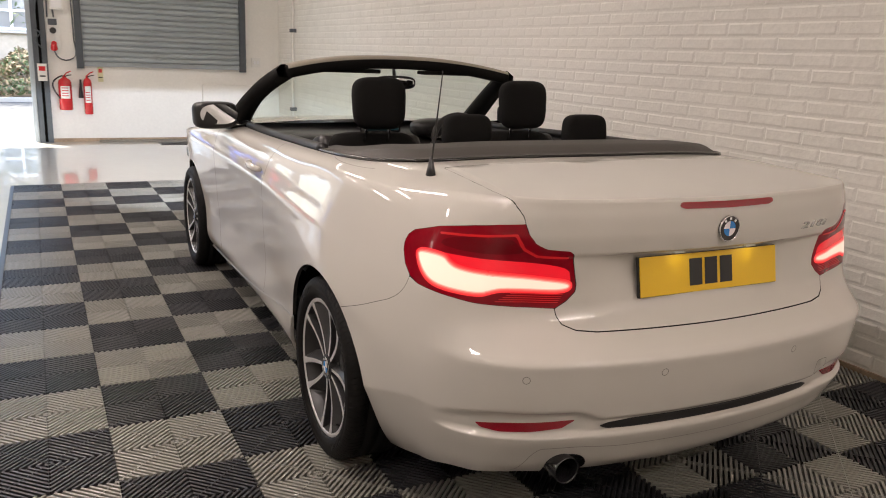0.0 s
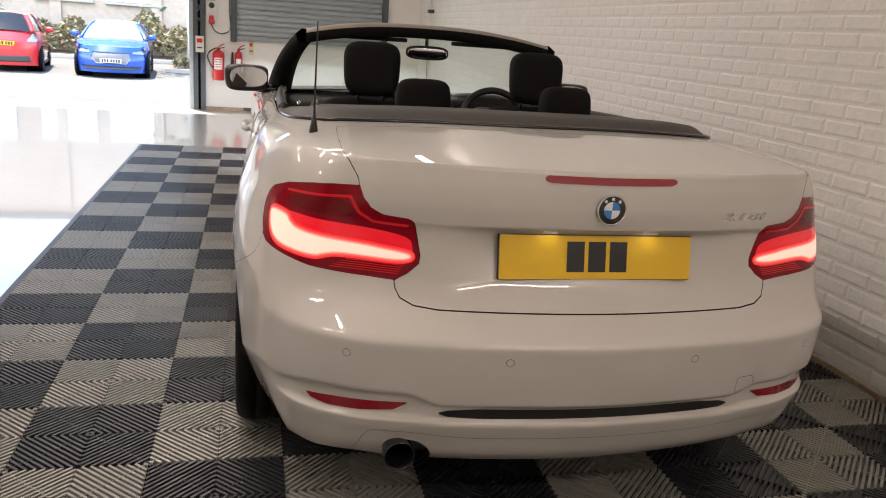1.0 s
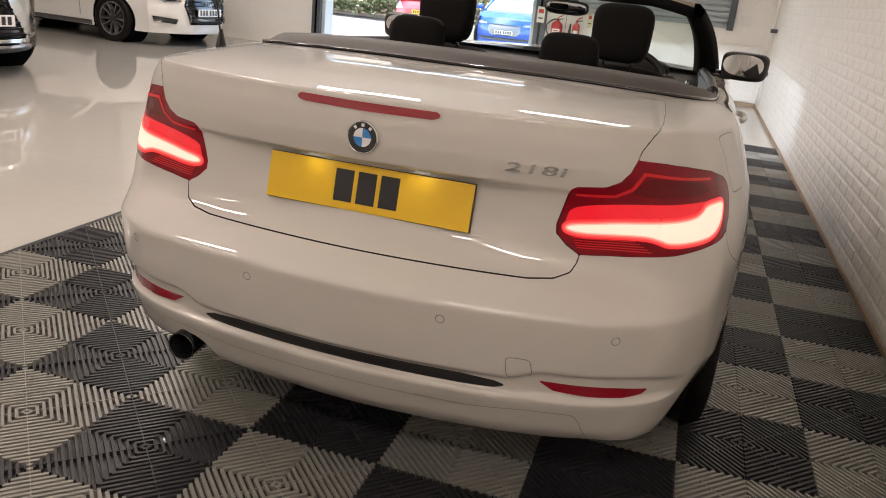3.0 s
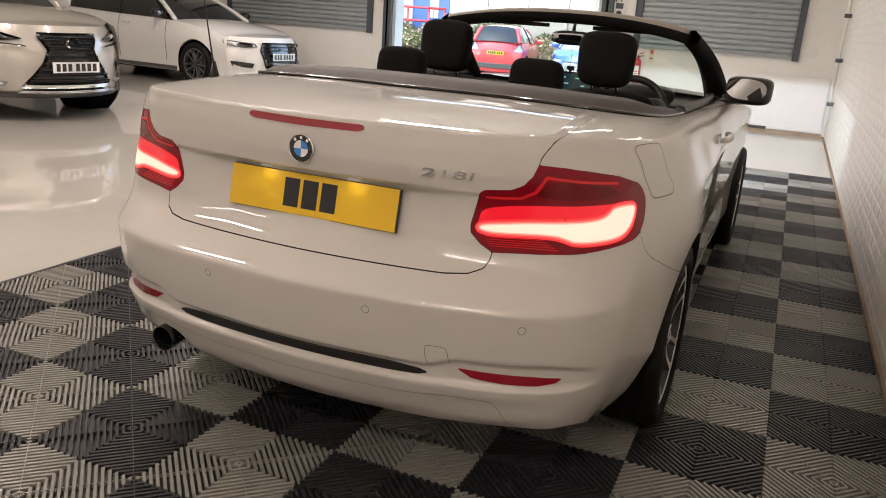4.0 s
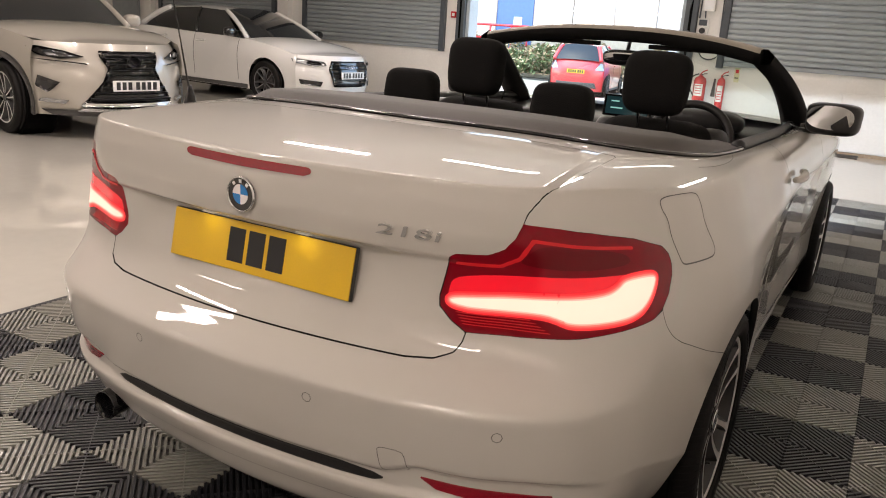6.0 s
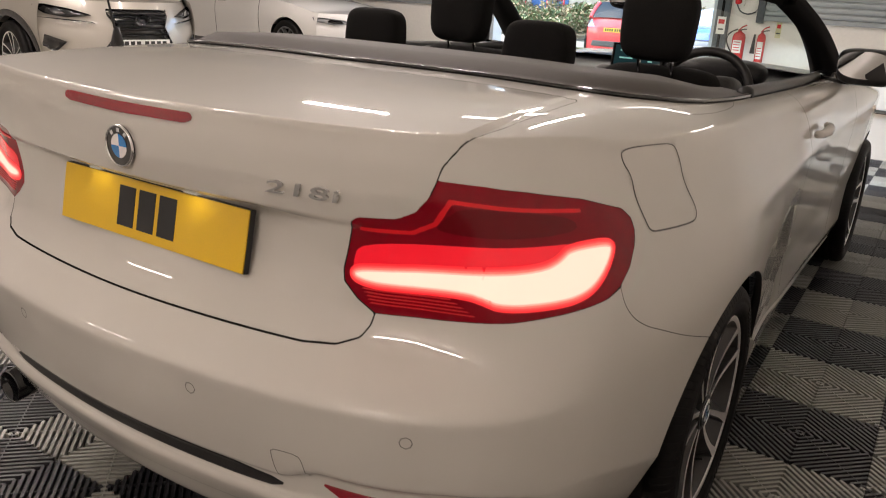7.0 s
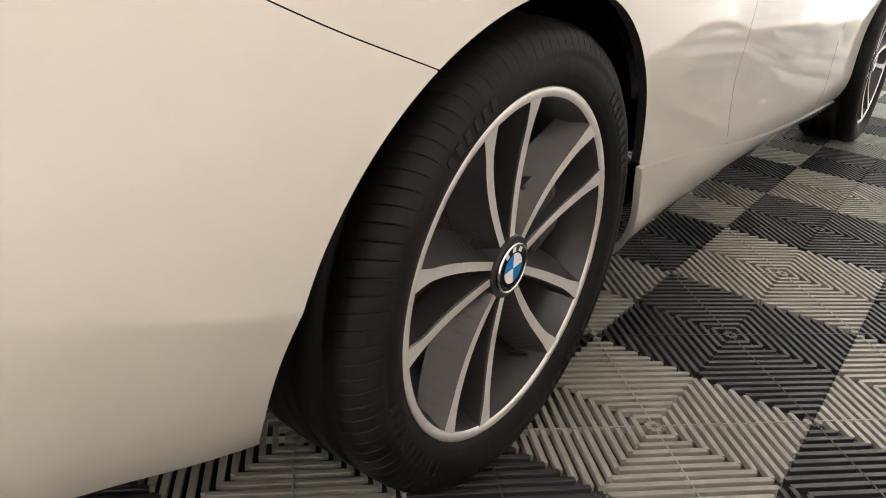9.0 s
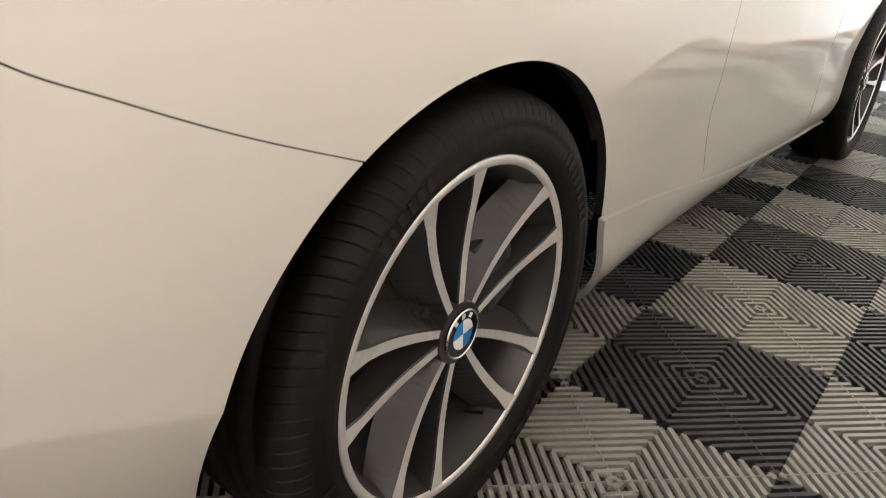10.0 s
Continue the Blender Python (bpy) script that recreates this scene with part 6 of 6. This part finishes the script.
# white saloon
saloon, nose, tail, right, left = road_car("white four-door saloon car with dark tinted rear windows", "parked cars inside", pose(-7.22, 8.15, -0.018, 0, 0, -96), dict(
    W=0.92, sill=0.19, front=1.0, rear=-3.83, axles=(0.0, -2.82), R=0.325, nose=0.42, tail=0.3, lean=0.12, paint=M_PAINT2, skirt=True,
    shoulder=((-3.83, 0.98), (-3.2, 1.02), (-1.8, 0.98), (-0.7, 0.95), (-0.2, 0.92), (0.3, 0.84), (0.5, 0.78)), cowl=-0.50, roof_front=-1.30, roof_back=-2.75, back_foot=-3.25,
    roof=1.425, roof_w=0.56, b_pillar=-1.72, seams=(-0.62, -1.70), handles=(-1.62, -2.6), mirror_y=-0.72, mirror_mat=M_GLOSS_BLACK, glass=M_TINT, bright=M_GLOSS_BLACK, first=54, wheel_face=M_ALLOY))
patch("grille_frame", [(-0.36, 0.70), (0.36, 0.70), (0.42, 0.58), (0.34, 0.33), (-0.34, 0.33), (-0.42, 0.58)], nose, M_CHROME, saloon, 0.03, -0.01)
patch("grille", [(-0.345, 0.688), (0.345, 0.688), (0.40, 0.58), (0.325, 0.345), (-0.325, 0.345), (-0.40, 0.58)], nose, M_GLOSS_BLACK, saloon, 0.03, -0.014)
for k in range(6):
    z = 0.37 + 0.053 * k
    w = float(np.interp(z, (0.345, 0.58, 0.688), (0.32, 0.39, 0.34)))
    patch("grille_slat", [(-w, z), (w, z), (w, z + 0.010), (-w, z + 0.010)], nose, M_ALLOY, saloon, 0.03, -0.02)
for k in range(4):
    cx = -0.075 + 0.05 * k
    v, f = tube([tuple(nose(np.array([cx + 0.036 * math.cos(q)]), np.array([0.625 + 0.036 * math.sin(q)]))[0] + (0, 0.03, 0)) for q in np.linspace(0, 2 * math.pi, 20)], 0.006, 6)
    mesh_object("emblem_ring", v, f, M_CHROME, saloon)
plate_on(saloon, nose, 0.0, 0.50, lift=0.035)
both(lambda q: patch("headlamp", q, nose, M_LAMPGLASS, saloon, 0.03, -0.010), [(0.44, 0.635), (0.62, 0.62), (0.80, 0.66), (0.82, 0.72), (0.62, 0.70), (0.46, 0.685)])
both(lambda q: patch("lamp_core", q, nose, M_GLOSS_BLACK, saloon, 0.03, -0.014), [(0.50, 0.645), (0.60, 0.638), (0.68, 0.655), (0.64, 0.685), (0.52, 0.675)])
both(lambda q: patch("side_intake", q, nose, M_GLOSS_BLACK, saloon, 0.03, -0.01), [(0.50, 0.40), (0.76, 0.43), (0.74, 0.36), (0.52, 0.33)])

# red hatchback and blue saloon out in the yard
hatch, nose, tail, right, left = road_car("red three-door hatchback parked in bright sun", "parked cars outside", pose(-7.41, 22.74, -0.35, 0, 0, 9), dict(
    W=0.86, sill=0.16, front=0.80, rear=-3.15, axles=(0.0, -2.49), R=0.31, nose=0.4, tail=0.22, lean=0.12, paint=M_RCAR, skirt=True,
    shoulder=((-3.15, 0.98), (-2.4, 1.0), (-1.2, 0.95), (-0.5, 0.93), (0.0, 0.88), (0.4, 0.80)), cowl=-0.45, roof_front=-1.15, roof_back=-2.75, back_foot=-3.0,
    roof=1.48, roof_w=0.55, b_pillar=-1.6, seams=(-0.55, -1.75), handles=(-1.65,), mirror_y=-0.6, glass=M_TINT, bright=M_GLOSS_BLACK))
both(lambda q: patch("tail_lamp", q, tail, M_LAMPGLASS, hatch, 0.03, 0.012), [(0.52, 0.76), (0.74, 0.74), (0.76, 0.94), (0.64, 0.96)])
plate_on(hatch, tail, 0.0, 0.70, mat=M_YELLOW, lift=0.02, back=True)
patch("rear_apron", [(-0.55, 0.40), (0.55, 0.40), (0.60, 0.25), (-0.60, 0.25)], tail, M_CLAD, hatch, 0.03, 0.01)
blue, nose, tail, right, left = road_car("blue four-door saloon parked in bright sun", "parked cars outside", pose(-4.42, 20.05, -0.35, 0, 0, 185), dict(
    W=0.92, sill=0.14, front=0.85, rear=-3.75, axles=(0.0, -2.8), R=0.33, nose=0.40, tail=0.3, lean=0.13, paint=M_BCAR, skirt=True,
    shoulder=((-3.75, 0.98), (-3.0, 1.0), (-1.6, 0.96), (-0.6, 0.94), (0.0, 0.88), (0.45, 0.78)), cowl=-0.45, roof_front=-1.25, roof_back=-2.7, back_foot=-3.2,
    roof=1.43, roof_w=0.56, b_pillar=-1.65, seams=(-0.6, -1.7), handles=(-1.6,), mirror_y=-0.65, glass=M_LAMPGLASS, bright=M_GLOSS_BLACK))
patch("grille", [(-0.42, 0.64), (0.42, 0.64), (0.46, 0.50), (0.34, 0.36), (-0.34, 0.36), (-0.46, 0.50)], nose, M_ALLOY, blue, 0.03, -0.012)
both(lambda q: patch("headlamp", q, nose, M_LAMPGLASS, blue, 0.03, -0.012), [(0.48, 0.62), (0.80, 0.60), (0.82, 0.72), (0.52, 0.69)])
plate_on(blue, nose, 0.0, 0.44, lift=0.04)
patch("lower_intake", [(-0.70, 0.30), (0.70, 0.30), (0.62, 0.24), (-0.62, 0.24)], nose, M_CLAD, blue, 0.03, -0.012)

# ---------------------------------------------------------------- the yard
bm = bmesh.new()
box(bm, -400, 400, -300, 500, -1.2, -0.40)
structure("ground", bm, M_ASPHALT, "plain ground round the building")
bm = bmesh.new()
box(bm, -60, 40, NORTH + 0.28, 60, -0.395, -0.35)
structure("pavement", bm, M_ASPHALT, "pale sunlit asphalt yard")
bm = bmesh.new()
box(bm, -40, 25, 27.0, 27.15, -0.35, -0.22, 0.02)
structure("kerb", bm, M_KERB, "pale kerb along the planting bed")
bm = bmesh.new()
box(bm, -3.4, 0.6, 22.6, 22.75, -0.35, -0.22, 0.02)
structure("kerb", bm, M_KERB, "pale kerb round the tree's bed")
bm = bmesh.new()
box(bm, -40, 25, 27.15, 31.0, -0.35, -0.25)
box(bm, -3.4, 2.0, 22.75, 27.0, -0.35, -0.26)
structure("planting_bed", bm, M_SOIL, "brown planting bed")


def hedge(name, label, x0, x1, y0, y1, h, n, mats, seed):
    """Many small leaf blades round a rough bank."""
    rng = np.random.default_rng(seed)
    vs, fs = [], []
    x = rng.uniform(x0, x1, n)
    y = rng.uniform(y0, y1, n)
    lump = 0.75 + 0.25 * np.sin(x * 1.7) * np.sin(x * 0.6 + 1.3) + 0.12 * np.sin(x * 5.1)
    z = h * lump * np.sqrt(rng.uniform(0.02, 1, n)) * (1 - 0.35 * np.abs((y - (y0 + y1) / 2) / ((y1 - y0) / 2)) ** 2)
    a, b = rng.normal(size=(n, 3)), rng.normal(size=(n, 3))
    a /= np.linalg.norm(a, axis=1)[:, None]
    b = np.cross(a, b)
    b /= np.linalg.norm(b, axis=1)[:, None]
    ln = rng.uniform(0.05, 0.12, n)[:, None]
    c = np.stack([x, y, z - 0.25], 1)
    v = np.stack([c - a * ln, c + b * ln * 0.45, c + a * ln, c - b * ln * 0.45], 1).reshape(-1, 3)
    f = np.arange(4 * n).reshape(-1, 4)
    ob = mesh_object(name, v, f, list(mats), None, False)
    ob.data.polygons.foreach_set("material_index", rng.integers(0, len(mats), n))
    tagged(ob, label, "hedge", kind="stuff")


hedge("hedge", "mixed green and brown hedge along a wall", -24, 6, 27.5, 30.6, 1.55, 30000, (M_LEAF, M_LEAF2, M_LEAF2), 3)
hedge("shrubs", "low green shrubs round a tree's foot", -3.2, 1.5, 22.9, 26.8, 0.5, 5000, (M_LEAF, M_LEAF2), 4)
hedge("grass_bank", "rough green bank by the far wall", -17, -9.6, 25.5, 27.6, 1.2, 11000, (M_LEAF, M_LEAF, M_LEAF2), 6)
# young pale tree
tree = empty("tree", pose(-2.75, 24.0, -0.30))
tagged(tree, "young tree with a pale trunk in a planting bed", "tree")
v, f = tube([(0, 0, 0), (0.02, 0, 0.8), (-0.02, 0, 1.8), (0.03, 0, 3.0), (0.0, 0.02, 4.4)], (0.13, 0.11, 0.10, 0.08, 0.04), 12)
mesh_object("trunk", v, f, M_BARK, tree)
rng = random.Random(8)
for k in range(9):
    z0, an = 2.2 + 0.26 * k, rng.uniform(0, 6.28)
    l = rng.uniform(0.8, 1.5)
    v, f = tube([(0, 0, z0), (0.4 * l * math.cos(an), 0.4 * l * math.sin(an), z0 + 0.35 * l), (l * math.cos(an), l * math.sin(an), z0 + 0.9 * l)], (0.04, 0.028, 0.01), 8)
    mesh_object("limb", v, f, M_BARK, tree)
n = 3500
g = np.random.default_rng(11)
c = g.normal(size=(n, 3)) * (0.85, 0.85, 0.75) + (0, 0, 4.3)
a, b = g.normal(size=(n, 3)), g.normal(size=(n, 3))
v = np.stack([c - 0.05 * a, c + 0.03 * b, c + 0.05 * a, c - 0.03 * b], 1).reshape(-1, 3)
mesh_object("crown", v, np.arange(4 * n).reshape(-1, 4), M_LEAF, tree, False)


def far_building(x0, x1, y, h, mat, label, windows, doors=()):
    e = empty("building", pose((x0 + x1) / 2, y, -0.35))
    tagged(e, label, "building")
    c = (x0 + x1) / 2
    bm = bmesh.new()
    box(bm, x0 - c, x1 - c, 0, 6, 0, h)
    part("wall", bm, mat, e)
    bm = bmesh.new()
    box(bm, x0 - c - 0.2, x1 - c + 0.2, -0.25, 6.2, h, h + 0.25, 0.03)
    part("roof", bm, M_CLAD, e)
    for k in range(int((x1 - x0) / 3.6) + 1):
        bm = bmesh.new()
        px = x0 - c + 0.3 + 3.6 * k
        if px < x1 - c - 0.3:
            box(bm, px - 0.2, px + 0.2, -0.12, 0.0, 0, h, 0.02)
            part("pilaster", bm, mat, e)
    for wx, wz, ww, wh, nx, nz in windows:
        wn = empty("window", None, e)
        wn.location = (wx - c, 0, wz)
        bm = bmesh.new()
        box(bm, -ww / 2, ww / 2, -0.03, -0.005, 0, wh)
        part("pane", bm, M_LAMPGLASS, wn)
        for i in range(nx + 1):
            bm = bmesh.new()
            q = -ww / 2 + ww * i / nx
            box(bm, q - 0.045, q + 0.045, -0.09, -0.002, -0.05, wh + 0.05, 0.006)
            part("frame", bm, M_WHITE, wn)
        for i in range(nz + 1):
            bm = bmesh.new()
            q = wh * i / nz
            box(bm, -ww / 2 - 0.05, ww / 2 + 0.05, -0.085, -0.002, q - 0.045, q + 0.045, 0.006)
            part("frame", bm, M_WHITE, wn)
        bm = bmesh.new()
        box(bm, -ww / 2 - 0.1, ww / 2 + 0.1, -0.16, 0, -0.16, -0.06, 0.01)
        part("sill", bm, M_KERB, wn)
    for dx, dw, dh in doors:
        bm = bmesh.new()
        box(bm, dx - c - dw / 2, dx - c + dw / 2, -0.05, 0.0, 0, dh, 0.01)
        part("door", bm, M_BLUEDOOR, e)
        bm = bmesh.new()
        box(bm, dx - c + 0.05, dx - c + 0.45, -0.07, -0.045, 1.5, 2.3, 0.01)
        part("door_pane", bm, M_LAMPGLASS, e)
    return e


far_building(-30, 12, 31.0, 7.0, M_STONE, "cream stone building with white-framed windows",
             [(-5.3, 2.05, 1.9, 1.9, 3, 3), (-7.8, 2.05, 1.9, 1.9, 3, 3), (-11.0, 2.05, 2.5, 1.9, 3, 3), (-2.0, 2.05, 1.9, 1.9, 3, 3)], [(-14.3, 1.9, 3.6)])
# red railing before the blue door
rail = empty("railing", pose(-14.2, 29.6, -0.35))
tagged(rail, "red painted steel railing before a blue door", "railing")
for z in (1.35, 1.9):
    v, f = tube([(-1.6, 0, z), (0, 0, z), (1.3, 0, z)], 0.05, 8)
    mesh_object("rail", v, f, M_RED, rail)
for x in (-1.5, -0.5, 0.5, 1.25):
    v, f = tube([(x, 0, 0), (x, 0, 0.9), (x, 0, 1.92)], 0.045, 8)
    mesh_object("post", v, f, M_RED, rail)

# ---------------------------------------------------------------- ribbed floor tiles
RIB = ((0.0049, -0.0119), (0.0047, -0.0008), (0.0041, 0.0))


def tile_mesh(name, mat):
    """A 40 cm plastic tile: four fields of upright ribs that ring its middle, over an added dark sheet that keeps the
    gaps dark.
    """
    vs, fs = [], []

    def bar(cx, cy, ux, uy, half, levels):
        px, py = -uy, ux
        o = len(vs)
        for w, z in levels:
            for a, b in ((-half, -w), (half, -w), (half, w), (-half, w)):
                vs.append((cx + ux * a + px * b, cy + uy * a + py * b, z))
        for k in range(len(levels) - 1):
            q = o + 4 * k
            fs.extend([(q, q + 1, q + 5, q + 4), (q + 1, q + 2, q + 6, q + 5), (q + 2, q + 3, q + 7, q + 6), (q + 3, q, q + 4, q + 7)])
        q = o + 4 * (len(levels) - 1)
        fs.append((q, q + 1, q + 2, q + 3))

    n, diag = 16, 0.2 * math.sqrt(2)
    for sx in (-1, 1):
        for sy in (-1, 1):
            rx, ry = sx / math.sqrt(2), sy / math.sqrt(2)
            for k in range(n):
                d = (k + 0.5) * diag / n
                half = max(0.004, min(d, diag - d) - 0.001)
                bar(rx * d, ry * d, -ry, rx, half, RIB)
            bar(rx * diag / 2, ry * diag / 2, rx, ry, diag / 2 - 0.003, ((0.0018, -0.0115), (0.0012, 0.0006)))
    # one dark quad added under the ribs to darken the gaps
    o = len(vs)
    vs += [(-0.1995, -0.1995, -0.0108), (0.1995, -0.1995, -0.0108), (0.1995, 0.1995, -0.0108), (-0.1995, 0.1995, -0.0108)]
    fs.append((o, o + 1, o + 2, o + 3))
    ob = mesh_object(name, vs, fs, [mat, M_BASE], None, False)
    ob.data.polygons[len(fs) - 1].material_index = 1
    me = ob.data
    bpy.data.objects.remove(ob)
    return me


mat_floor = empty("tile_mat", pose(-0.15, 1.25, 0))
tagged(mat_floor, "chequered mat of ribbed grey and black plastic floor tiles", "floor mat")
tiles = (tile_mesh("floor_tile", M_TILE_D), tile_mesh("floor_tile", M_TILE_L))
for i in range(9):
    for j in range(-9, 15):
        ob = new("floor_tile", tiles[(i + j) % 2])
        ob.parent = mat_floor
        ob.location = (-1.75 + 0.4 * i + 0.15, 0.25 + 0.4 * j - 1.25, 0)
        ob.rotation_euler = (0, 0, 0)
bm = bmesh.new()
box(bm, -1.985, -1.951, -3.55, 6.05, -0.018, -0.004, 0.004, pose(0.15, -1.25, 0))
part("edge_ramp", bm, M_TILE_D, mat_floor)
bm = bmesh.new()
box(bm, -1.985, 1.65, 6.051, 6.085, -0.018, -0.004, 0.004, pose(0.15, -1.25, 0))
part("edge_ramp", bm, M_TILE_D, mat_floor)
